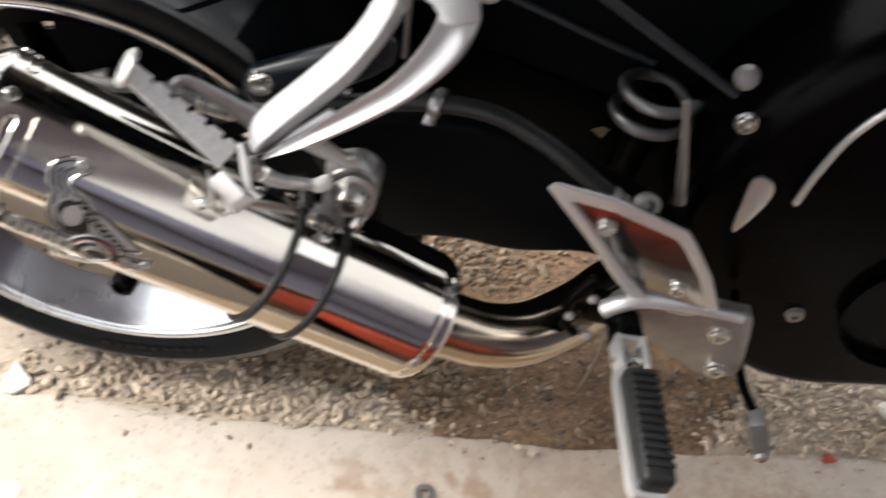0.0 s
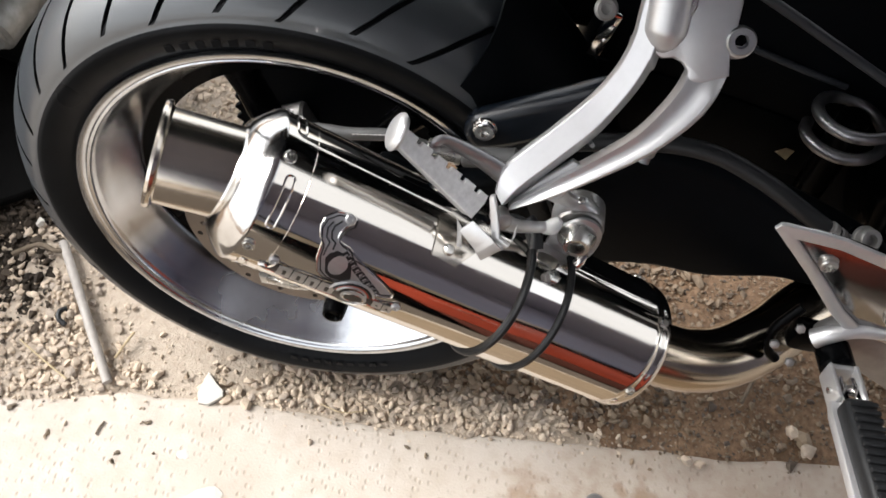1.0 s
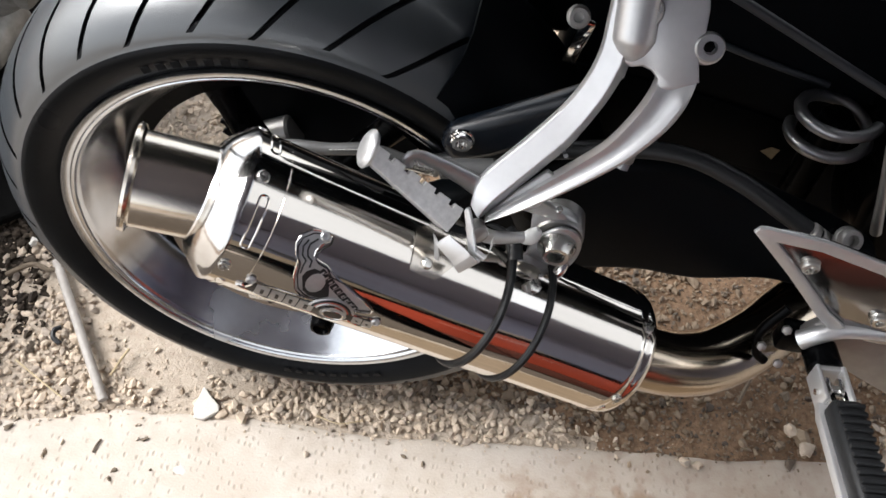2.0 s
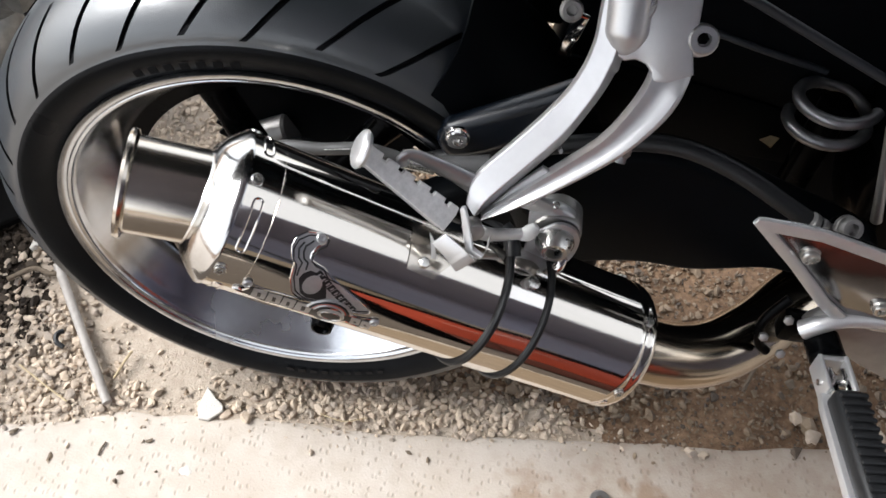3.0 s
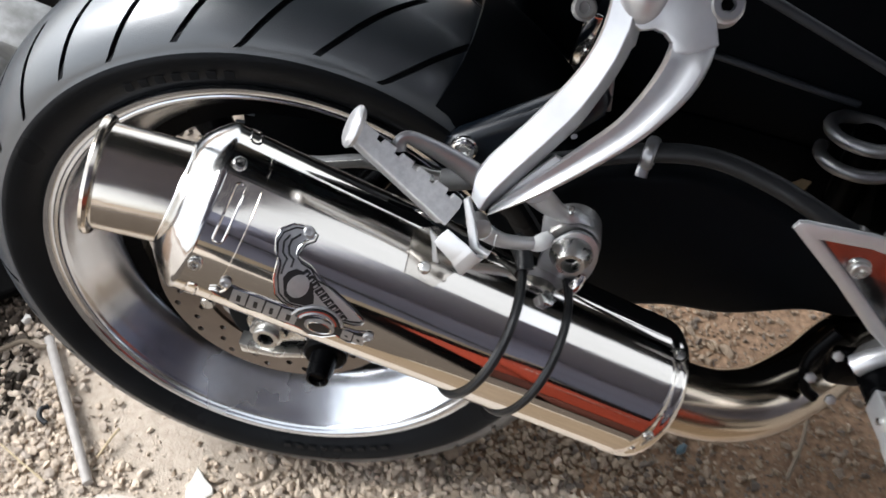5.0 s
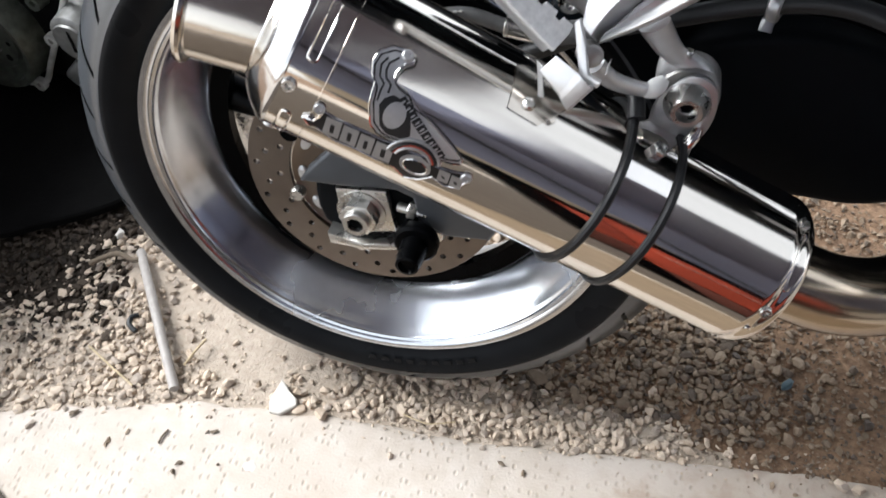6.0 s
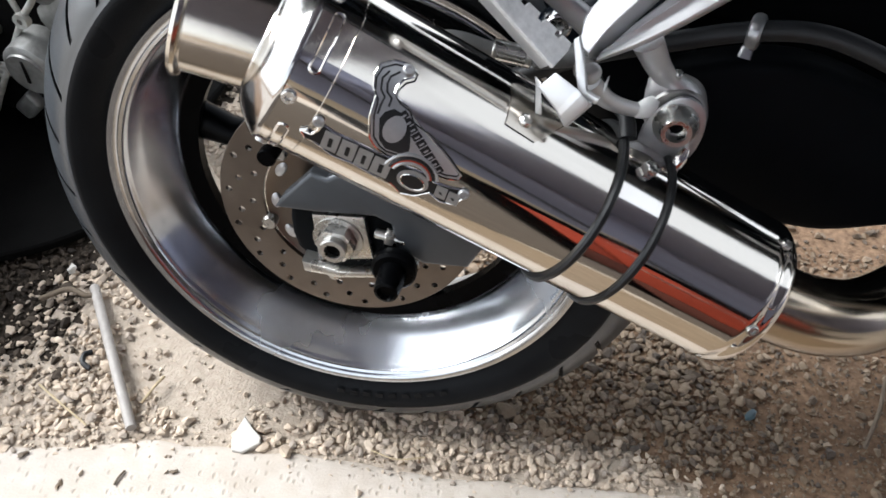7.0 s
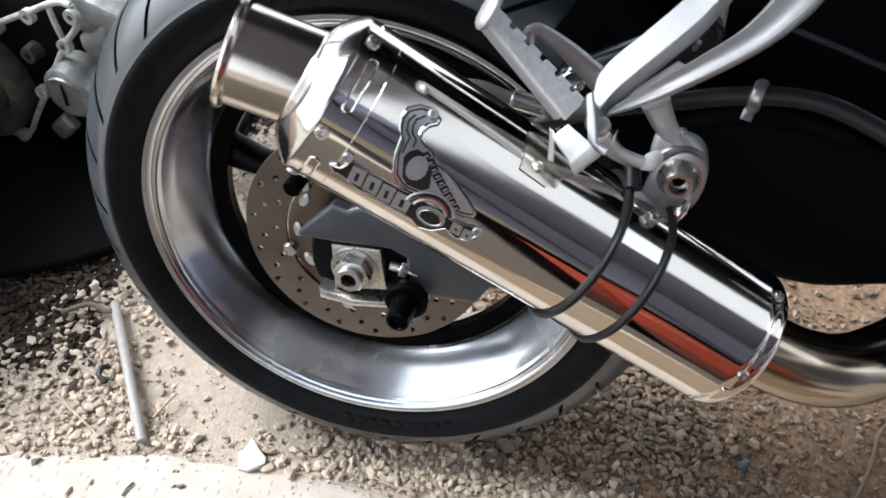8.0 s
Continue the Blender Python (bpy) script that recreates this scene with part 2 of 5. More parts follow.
# ---- builders ----
def link(name, bm, mat, parent=None, label="", smooth=True):
    me = bpy.data.meshes.new(name)
    bmesh.ops.recalc_face_normals(bm, faces=bm.faces[:])
    bm.to_mesh(me)
    bm.free()
    me.materials.append(mat)
    if smooth:
        me.polygons.foreach_set("use_smooth", [True] * len(me.polygons))
        me.set_sharp_from_angle(angle=radians(38))
    ob = new(name, me)
    if parent:
        ob.parent = parent
    if label:
        ob["label"] = label
    return ob


def part(name, bm, mat, parent, label="", smooth=True):
    return link(name, bm, mat, parent, label, smooth)


def thing(name, label, category, m=None, kind="", group=""):
    e = new(name)
    e.empty_display_size = 0.05
    if m:
        e.matrix_world = m
    return tagged(e, label, category, group, kind)


def box(size, m=Matrix(), bevel=0.0, seg=2, bm=None):
    bm2 = bmesh.new()
    bmesh.ops.create_cube(bm2, size=1.0, matrix=Matrix.Diagonal((*size, 1)))
    if bevel:
        bmesh.ops.bevel(bm2, geom=bm2.edges[:], offset=bevel, segments=seg, profile=0.5, affect="EDGES")
    bm2.transform(m)
    return merge(bm, bm2)


def merge(bm, other):
    if bm is None:
        return other
    me = bpy.data.meshes.new("tmp")
    other.to_mesh(me)
    other.free()
    bm.from_mesh(me)
    bpy.data.meshes.remove(me)
    return bm


def frame_at(o, z, x=(0, 0, 1)):
    """A matrix at o whose z axis runs along z and whose x axis leans towards x."""
    z = Vector(z).normalized()
    x = Vector(x)
    x = (x - z * x.dot(z))
    x = x.normalized() if x.length > 1e-6 else z.orthogonal().normalized()
    y = z.cross(x)
    m = Matrix((x, y, z)).transposed().to_4x4()
    m.translation = Vector(o)
    return m


def revolve(profile, m=Matrix(), segs=48, closed=False, bm=None, bumps=0):
    """Turn (radius, height) pairs about the matrix's z axis."""
    b = bmesh.new()
    rings = []
    for r, h in profile:
        if r < 1e-6:
            rings.append([b.verts.new((0, 0, h))])
        else:
            rings.append([b.verts.new((r * math.cos(2 * math.pi * i / segs), r * math.sin(2 * math.pi * i / segs), h)) for i in range(segs)])
    pairs = list(zip(rings, rings[1:])) + ([(rings[-1], rings[0])] if closed else [])
    for a, c in pairs:
        for i in range(segs):
            j = (i + 1) % segs
            if len(a) == 1 and len(c) == 1:
                continue
            if len(a) == 1:
                b.faces.new((a[0], c[i], c[j]))
            elif len(c) == 1:
                b.faces.new((a[i], a[j], c[0]))
            else:
                b.faces.new((a[i], a[j], c[j], c[i]))
    b.transform(m)
    return merge(bm, b)


def rod(p, q, r, segs=20, bevel=0.0, bm=None, r2=None):
    p, q = Vector(p), Vector(q)
    n = (q - p).length
    r2 = r if r2 is None else r2
    e = min(bevel, n * 0.4)
    prof = [(0, 0), (r - e, 0), (r, e), (r2, n - e), (r2 - e, n), (0, n)] if e else [(0, 0), (r, 0), (r2, n), (0, n)]
    return revolve(prof, frame_at(p, q - p), segs, bm=bm)


def spline(points, steps=8):
    """Catmull-Rom through the points."""
    p = [Vector(v) for v in points]
    p = [2 * p[0] - p[1]] + p + [2 * p[-1] - p[-2]]
    out = []
    for a, b, c, d in zip(p, p[1:], p[2:], p[3:]):
        for i in range(steps):
            t = i / steps
            out.append(0.5 * (2 * b + (c - a) * t + (2 * a - 5 * b + 4 * c - d) * t * t + (3 * b - a - 3 * c + d) * t ** 3))
    return out + [p[-2]]


def tube(points, r, segs=14, steps=8, bm=None, flat=1.0, side=(0, 1, 0)):
    """A round (or flattened) section swept along a smooth line; r may be a number or a function of 0..1."""
    line = spline(points, steps) if steps else [Vector(v) for v in points]
    b = bmesh.new()
    rings = []
    x = Vector(side)
    for i, c in enumerate(line):
        d = (line[min(i + 1, len(line) - 1)] - line[max(i - 1, 0)]).normalized()
        x = (x - d * x.dot(d)).normalized()
        y = d.cross(x)
        rr = r(i / (len(line) - 1)) if callable(r) else r
        rings.append([b.verts.new(c + rr * (flat * x * math.cos(2 * math.pi * k / segs) + y * math.sin(2 * math.pi * k / segs))) for k in range(segs)])
    for a, c in zip(rings, rings[1:]):
        for k in range(segs):
            b.faces.new((a[k], a[(k + 1) % segs], c[(k + 1) % segs], c[k]))
    b.faces.new(rings[0])
    b.faces.new(rings[-1])
    return merge(bm, b)


def prism(outline, h0, h1, m=Matrix(), bevel=0.0, seg=2, bm=None):
    """A flat outline in x, y drawn out from h0 to h1 along z, with rounded edges."""
    b = bmesh.new()
    low = [b.verts.new((x, y, h0)) for x, y in outline]
    top = [b.verts.new((x, y, h1)) for x, y in outline]
    b.faces.new(low)
    b.faces.new(top)
    n = len(outline)
    for i in range(n):
        b.faces.new((low[i], low[(i + 1) % n], top[(i + 1) % n], top[i]))
    bmesh.ops.recalc_face_normals(b, faces=b.faces[:])
    if bevel:
        rims = [e for e in b.edges if abs(e.verts[0].co.z - e.verts[1].co.z) < 1e-7]
        bmesh.ops.bevel(b, geom=rims, offset=bevel, segments=seg, profile=0.5, affect="EDGES")
    b.transform(m)
    return merge(bm, b)


def smooth_outline(points, steps=5):
    p = [Vector((*v, 0)) for v in points]
    n = len(p)
    out = []
    for i in range(n):
        a, b, c, d = p[i - 1], p[i], p[(i + 1) % n], p[(i + 2) % n]
        for k in range(steps):
            t = k / steps
            v = 0.5 * (2 * b + (c - a) * t + (2 * a - 5 * b + 4 * c - d) * t * t + (3 * b - a - 3 * c + d) * t ** 3)
            out.append((v.x, v.y))
    return out


def hexagon(r, h0, h1, m, bevel=0.001, bm=None):
    return prism([(r * math.cos(math.pi * k / 3), r * math.sin(math.pi * k / 3)) for k in range(6)], h0, h1, m, bevel, bm=bm)


def socket_head(m, r, h, bm=None):
    """A round screw head with a recessed hexagon, standing along the matrix's z axis."""
    return revolve([(r * 1.15, 0), (r * 1.1, h * 0.25), (r, h * 0.3), (r, h * 0.85), (r * 0.88, h), (r * 0.52, h), (r * 0.46, h * 0.45), (0, h * 0.4)], m, 18, bm=bm)


# ---- ground ----
def edge_y(x):
    """The line along which the concrete ends and the gravel begins."""
    return float(np.interp(x, [-3, -0.37, -0.23, -0.05, 0.13, 0.27, 0.42, 0.57, 0.72, 0.97, 3], [-0.9, -0.162, -0.119, -0.096, -0.090, -0.072, -0.055, -0.036, -0.012, 0.030, 0.4]))


def sheet(x0, x1, nx, y0, y1, ny, height):
    b = bmesh.new()
    grid = [[b.verts.new((x, y, height(x, y))) for y in np.linspace(y0, y1, ny)] for x in np.linspace(x0, x1, nx)]
    for i in range(nx - 1):
        for j in range(ny - 1):
            b.faces.new((grid[i][j], grid[i + 1][j], grid[i + 1][j + 1], grid[i][j + 1]))
    return b


def soil_height(x, y):
    v = Vector((x, y, 0))
    h = -0.009 + 0.006 * noise.noise(v * 6) + 0.003 * noise.noise(v * 25) + 0.0015 * noise.noise(v * 70)
    e = y - edge_y(x)
    if e < -0.02:
        h -= 0.02
    else:
        h = min(h + 0.0075 * max(0.0, 1 - max(0.0, e) / 0.045), -0.004 if e < 0.006 else 0.0)  # sand drifted up against the concrete
    d = math.hypot((x - 0.0) / 0.2, (y - 0.05) / 0.11)  # the hollow that the tyre has pressed
    return h - 0.004 * max(0.0, 1 - d)


def soil_share(x, y):
    """1 on the bare brown soil beside the gravel, 0 on the gravel."""
    v = Vector((x, y, 5))
    w = 0.10 * noise.noise(v * 5) + 0.06 * noise.noise(v * 17) + 0.03 * noise.noise(v * 50)
    a = min(1.0, max(0.0, (x - 0.43 + w) / 0.12 + 0.5)) * min(1.0, max(0.0, (0.74 + 0.9 * max(0.0, y - 0.12) - x + 1.3 * w) / 0.2 + 0.5))
    return a * min(1.0, max(0.0, (0.62 - y + w) / 0.15))


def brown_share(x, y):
    """1 on the bare brown soil and where the motorcycle's shade is coloured in, 0 on the pale gravel."""
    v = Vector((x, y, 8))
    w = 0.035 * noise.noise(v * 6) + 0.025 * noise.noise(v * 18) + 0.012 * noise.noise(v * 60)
    # the shade below the motorcycle, put into the ground as brown
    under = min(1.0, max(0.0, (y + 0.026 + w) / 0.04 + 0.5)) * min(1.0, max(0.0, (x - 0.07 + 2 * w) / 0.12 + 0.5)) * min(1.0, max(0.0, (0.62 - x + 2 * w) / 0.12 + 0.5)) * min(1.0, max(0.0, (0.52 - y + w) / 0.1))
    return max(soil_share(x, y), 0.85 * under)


def shaded(x, y):
    """1 where the shade at the left is put into the ground's colour, 0 on lit gravel."""
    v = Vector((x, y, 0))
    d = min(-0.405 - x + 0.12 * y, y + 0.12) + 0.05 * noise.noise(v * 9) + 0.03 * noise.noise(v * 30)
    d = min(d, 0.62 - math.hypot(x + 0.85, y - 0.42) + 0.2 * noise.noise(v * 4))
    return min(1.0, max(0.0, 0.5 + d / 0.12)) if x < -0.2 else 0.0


ground = link("ground", sheet(-40, 40, 25, -40, 40, 25, lambda x, y: -0.06), SOIL)
tagged(ground, "brown sandy soil of the open yard", "ground", kind="structure")
bed = link("gravel_bed", sheet(-1.6, 2.2, 260, -0.75, 2.4, 210, soil_height), SOIL)
bed.data.materials.append(SAND)
bed.data.materials.append(SHADESOIL)
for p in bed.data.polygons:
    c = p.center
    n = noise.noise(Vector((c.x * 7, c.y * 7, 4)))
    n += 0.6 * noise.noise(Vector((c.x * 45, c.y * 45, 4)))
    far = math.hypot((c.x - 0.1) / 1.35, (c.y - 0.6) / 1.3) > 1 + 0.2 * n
    # soil brown also carries the painted shade under the motorcycle
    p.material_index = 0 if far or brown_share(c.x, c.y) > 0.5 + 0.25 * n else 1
    # shade at the left, painted into the bed
    if shaded(c.x, c.y) > 0.5 + 0.3 * noise.noise(c * 90):
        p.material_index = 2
tagged(bed, "brown earth bed under loose gravel beside the concrete", "ground", kind="structure")

bm = bmesh.new()
rows_ = []
for x in [-9.0, -5.0, -2.6] + np.linspace(-1.8, 2.4, 260).tolist() + [3.2, 6.0, 10.0]:
    w = 0.005 * noise.noise(Vector((x * 26, 3, 0))) + 0.008 * noise.noise(Vector((x * 6, 9, 0)))
    ey = edge_y(x) + w
    line = [(x, -5.0), (x, -1.2)] + [(x, ey - d) for d in (0.5, 0.4, 0.3, 0.24, 0.19, 0.15, 0.12, 0.095, 0.075, 0.057, 0.042, 0.03, 0.02, 0.011, 0.004, 0.0)]
    n = len(line)
    rows_.append([bm.verts.new((a, c, 0.0016 * noise.noise(Vector((a * 14, c * 14, 1))) + 0.0007 * noise.noise(Vector((a * 60, c * 60, 1))) - (0.006, 0.002, 0.0007)[n - 1 - k] if n - 1 - k < 3
                               else 0.0016 * noise.noise(Vector((a * 14, c * 14, 1))) + 0.0007 * noise.noise(Vector((a * 60, c * 60, 1))))) for k, (a, c) in enumerate(line)] +
                 [bm.verts.new((x, ey + 0.008, -0.04))])
for a, c in zip(rows_, rows_[1:]):
    for j in range(len(a) - 1):
        bm.faces.new((a[j], c[j], c[j + 1], a[j + 1]))
slab = link("pavement", bm, CONCRETE)
tagged(slab, "beige worn concrete slab with a rough broken edge", "pavement", kind="structure")

# the house front across the concrete, behind the camera
b = box((9.0, 0.2, 2.75), Matrix.Translation((4.9, -3.4, 2.225)))
tagged(link("wall_south", b, FACADE), "blue grey painted house front with a tan band", "wall", kind="structure")
tagged(link("wall_band", box((9.0, 0.22, 0.3), Matrix.Translation((4.9, -3.4, 0.70))), TANWALL), "tan painted band along the house front", "wall", kind="structure")
tagged(link("baseboard", box((9.0, 0.26, 0.57), Matrix.Translation((4.9, -3.4, 0.265))), WALL), "dark plinth of the house front", "wall", kind="structure")
# unseen roof and end wall, added for the dark bands the silencer mirrors
tagged(link("porch_roof", box((4.2, 2.3, 0.08), Matrix.Translation((3.9, -2.15, 2.66)), 0.01, 1), FACADE), "unseen blue grey roof added for a dark band in the silencer", "roof", kind="structure")
tagged(link("wall_east", box((0.2, 2.6, 2.6), Matrix.Translation((6.0, -2.0, 1.3)), 0.01, 1), FACADE), "unseen blue grey wall added to block sky mirrored in the silencer", "wall", kind="structure")
# a sheet awning over the parking place, on four posts
b = None
for k in range(23):
    b = box((0.125, 4.6, 0.012), Matrix.Translation((-1.28 + 0.125 * k, -1.1, 2.62 + (0.018 if k % 2 else 0.0))), 0.003, 1, b)
tagged(link("awning", b, FACADE), "blue grey corrugated sheet awning over the concrete", "awning", kind="structure")
for x, y in ((-1.25, -3.2), (1.4, -3.2), (-1.25, 1.1), (1.4, 1.1)):
    tagged(link("awning_post", rod((x, y, -0.02), (x, y, 2.62), 0.04, 16), WALL), "dark steel post of the awning", "post", kind="structure")


# ---- motorcycle ----
BIKE = pose(0, 0, 0.2995, -8.8, 0, 0)
bike = thing("motorcycle", "black and silver road motorcycle leaning on its side stand on gravel", "motorcycle", BIKE)
AXLE = Matrix(((1, 0, 0, 0), (0, 0, 1, 0), (0, -1, 0, 0), (0, 0, 0, 1)))  # its z axis runs along the bike's y

# rear wheel
rim_profile = [(0.2325, 0.0), (0.2335, 0.002), (0.2335, 0.006), (0.222, 0.012), (0.219, 0.03), (0.198, 0.062), (0.198, 0.095), (0.219, 0.125), (0.222, 0.143),
               (0.2335, 0.149), (0.2335, 0.154), (0.2325, 0.155), (0.229, 0.154), (0.214, 0.143), (0.211, 0.125), (0.1885, 0.095),
               (0.1855, 0.070), (0.1850, 0.0585), (0.1860, 0.0545), (0.1878, 0.0510), (0.1935, 0.0428), (0.2000, 0.0337), (0.2072, 0.0245), (0.2098, 0.0208), (0.2135, 0.0165), (0.2165, 0.011), (0.2185, 0.0082), (0.2198, 0.0072), (0.2206, 0.0044), (0.2232, 0.0030), (0.2242, 0.0036), (0.2252, 0.0020), (0.229, 0.0005)]
wheel = part("rear_wheel", revolve(rim_profile, AXLE, 160, closed=True), RIM, bike, "polished deep dish alloy rim")
b = revolve([(0.1862, 0.0566), (0.1866, 0.066), (0.1885, 0.078), (0.178, 0.080), (0.168, 0.072), (0.168, 0.060)], AXLE, 128, closed=True)
part("rim_band", b, BLACK, wheel, "black painted inner band")
wheel.matrix_local = Matrix.Translation((-0.002, -0.008, 0.006)) @ Matrix.Rotation(radians(1.4), 4, "Z") @ Matrix.Diagonal((0.979, 1, 0.979, 1))


def tyre_mesh():
    """A tyre with slanted grooves cut in both shoulders; the columns of the mesh follow the grooves."""
    half = [(0.2225, 0.011), (0.232, 0.004), (0.240, -0.002), (0.250, -0.006), (0.258, -0.0075), (0.2615, -0.0072), (0.2635, -0.0056), (0.268, -0.0045), (0.272, -0.0033),
            (0.278, 0.0), (0.284, 0.0045), (0.290, 0.0105), (0.2955, 0.018), (0.3, 0.0265), (0.3035, 0.036), (0.3062, 0.046), (0.308, 0.056), (0.309, 0.066), (0.3093, 0.0775)]
    prof = [(r, y, k) for k, (r, y) in enumerate(half)] + [(r, 0.155 - y, k) for k, (r, y) in reversed(list(enumerate(half[:-1])))]
    top = len(half) - 1
    pitch = 31
    offs = [(-0.5, 0), (-0.25, 0), (-0.062, 0), (-0.055, 0), (-0.042, 1), (0.042, 1), (0.055, 0), (0.062, 0), (0.25, 0)]
    cols = [((g + o) * 2 * math.pi / pitch, d, g) for g in range(pitch) for o, d in offs]
    verts, faces, deep = [], [], []
    for ang, d, g in cols:
        short = g % 2
        for n, (r, y, k) in enumerate(prof):
            u = max(0.0, (k - 7) / (top - 7))
            lo, hi = (0.06, 0.72) if not short else (0.16, 0.9)
            cut = d and lo < u < hi
            depth = 0.0045 * min(1, (u - lo) / 0.06, (hi - u) / 0.1) if cut else 0.0
            a = ang - math.radians(15) * u ** 1.1
            nx = Vector((r - 0.22, (y - 0.0775)))
            nn = nx.normalized()
            rr, yy = r - depth * nn.x, y - depth * nn.y
            deep.append(depth > 0.001)
            verts.append((rr * math.cos(a), yy, rr * math.sin(a)))
    m, n = len(cols), len(prof)
    for i in range(m):
        j = (i + 1) % m
        for k in range(n - 1):
            faces.append((i * n + k, j * n + k, j * n + k + 1, i * n + k + 1))
    me = bpy.data.meshes.new("tyre")
    me.from_pydata(verts, [], faces)
    me.materials.append(RUBBER)
    me.materials.append(TREAD)
    for p in me.polygons:
        k = p.index % (n - 1)
        p.material_index = 1 if 6 <= k <= n - 8 and not any(deep[v] for v in p.vertices) else 0
        p.use_smooth = True
    me.set_sharp_from_angle(angle=radians(35))
    ob = new("tyre", me)
    ob.parent = wheel
    ob["label"] = "black road tyre with dusty grooved tread"
    ob.matrix_local = Matrix.Diagonal((1.018, 1, 1.018, 1))
    return ob


tyre_mesh()
# raised plain bars on the sidewall where the maker's writing stands
for start, count in ((-92, 9), (95, 7)):
    for k in range(count):
        a = radians(start + k * 3.4)
        c = Vector((0.2485 * math.cos(a), -0.0062, 0.2485 * math.sin(a)))
        radial = Vector((math.cos(a), 0, math.sin(a)))
        m = frame_at(c, (0, -1, 0), radial)
        part("sidewall_mark", box((0.007, 0.0085, 0.0006), m, 0.0002, 1), RUBBER, wheel)

hub = revolve([(0.0, 0.03), (0.036, 0.03), (0.045, 0.036), (0.05, 0.05), (0.05, 0.11), (0.0, 0.115)], AXLE, 48)
part("hub", hub, BLACK, wheel, "black wheel hub")
for ang in (172, 119, 52, -1, -68, -121):
    a = radians(ang)
    d = Vector((math.cos(a), 0, math.sin(a)))
    s = Vector((-math.sin(a), 0, math.cos(a)))
    bm = bmesh.new()
    rings = []
    for f, r in ((0.0, 0.04), (0.3, 0.085), (0.7, 0.140), (0.9, 0.166), (1.0, 0.186)):
        w = 0.018 - 0.005 * f + (0.012 * max(0, f - 0.8) / 0.2)
        t = 0.022 - 0.006 * f
        y = 0.062 + 0.02 * f
        rings.append([bm.verts.new(d * r + s * (w * math.cos(q)) + Vector((0, y + t * math.sin(q), 0))) for q in np.linspace(0, 2 * math.pi, 13)[:-1]])
    for p, q in zip(rings, rings[1:]):
        for k in range(12):
            bm.faces.new((p[k], p[(k + 1) % 12], q[(k + 1) % 12], q[k]))
    bm.faces.new(rings[0]), bm.faces.new(rings[-1])
    part("spoke", bm, BLACK, wheel)


# brake disc with drilled holes
def disc_mesh():
    """A ring plate with three rows of round holes on slanting lines."""
    b = bmesh.new()
    n, y0, y1 = 180, 0.003, 0.0075
    radii = [0.083, 0.0899, 0.0935, 0.0971, 0.100, 0.1034, 0.107, 0.1106, 0.1124, 0.116, 0.1196, 0.124]
    point = lambda r, a, y: (r * math.cos(2 * math.pi * a / n), y, r * math.sin(2 * math.pi * a / n))
    starts = {1: 1, 5: 4, 8: 8}  # first ring of a row of holes: its place in the pitch of ten
    rims = []
    for y in (y0, y1):
        rows = [[b.verts.new(point(r, i, y)) for i in range(n)] for r in radii]
        loops = []
        for j, (p, q) in enumerate(zip(rows, rows[1:])):
            for i in range(n):
                if not any(j in (k, k + 1) and i % 10 in (o, o + 1) for k, o in starts.items()):
                    b.faces.new((p[i], p[(i + 1) % n], q[(i + 1) % n], q[i]))
        for k, o in starts.items():
            for i in range(o, n, 10):
                edge = [rows[k + dj][(i + di) % n] for dj, di in ((0, 0), (0, 1), (0, 2), (1, 2), (2, 2), (2, 1), (2, 0), (1, 0))]
                mid = Vector(point(radii[k + 1], i + 1, y))
                ring = [b.verts.new(mid + (v.co - mid).normalized() * 0.0034) for v in edge]
                for e in range(8):
                    b.faces.new((edge[e], edge[(e + 1) % 8], ring[(e + 1) % 8], ring[e]))
                loops.append(ring)
        rims.append(loops)
    for top, low in zip(*rims):
        for e in range(8):
            b.faces.new((top[e], top[(e + 1) % 8], low[(e + 1) % 8], low[e]))
    return b


b = disc_mesh()
disc = part("brake_disc", b, DISC, wheel, "drilled brake disc of brownish ground steel", smooth=False)
b = revolve([(0.124, 0.003), (0.1245, 0.0035), (0.1245, 0.0070), (0.124, 0.0075)], AXLE, 120)
revolve([(0.083, 0.003), (0.083, 0.0075)], AXLE, 120, bm=b)
part("disc_rim", b, DISC, wheel)
carrier = revolve([(0.045, 0.012), (0.07, 0.010), (0.078, 0.008), (0.0815, 0.006), (0.0815, 0.013), (0.07, 0.016), (0.045, 0.02)], AXLE, 60, closed=True)
part("disc_carrier", carrier, DISC, wheel, "brownish disc carrier")
# pale ovals colour in the light that shows through the carrier's slots
for k in range(12):
    a = radians(30 * k + 5)
    part("carrier_slot", revolve([(0, -0.0012), (0.0042, -0.0012), (0.0052, 0.0), (0.0052, 0.004), (0, 0.004)], Matrix.Translation((0.0725 * math.cos(a), 0.009, 0.0725 * math.sin(a))) @ Matrix.Rotation(-a, 4, "Y") @ Matrix.Diagonal((1.0, 1, 1.7, 1)) @ AXLE, 16), CAST, wheel, "bright oval for the light seen through a slot")
for k in range(6):
    a = radians(60 * k + 20)
    part("disc_bobbin", revolve([(0.0, -0.001), (0.006, -0.001), (0.0075, 0.001), (0.0075, 0.01), (0, 0.01)],
                                Matrix.Translation((0.083 * math.cos(a), 0, 0.083 * math.sin(a))) @ AXLE, 16), ZINC, wheel)

YFLIP = Matrix(((1, 0, 0, 0), (0, 0, -1, 0), (0, 1, 0, 0), (0, 0, 0, 1)))  # outline x, y -> bike x, z; height -> towards the right side


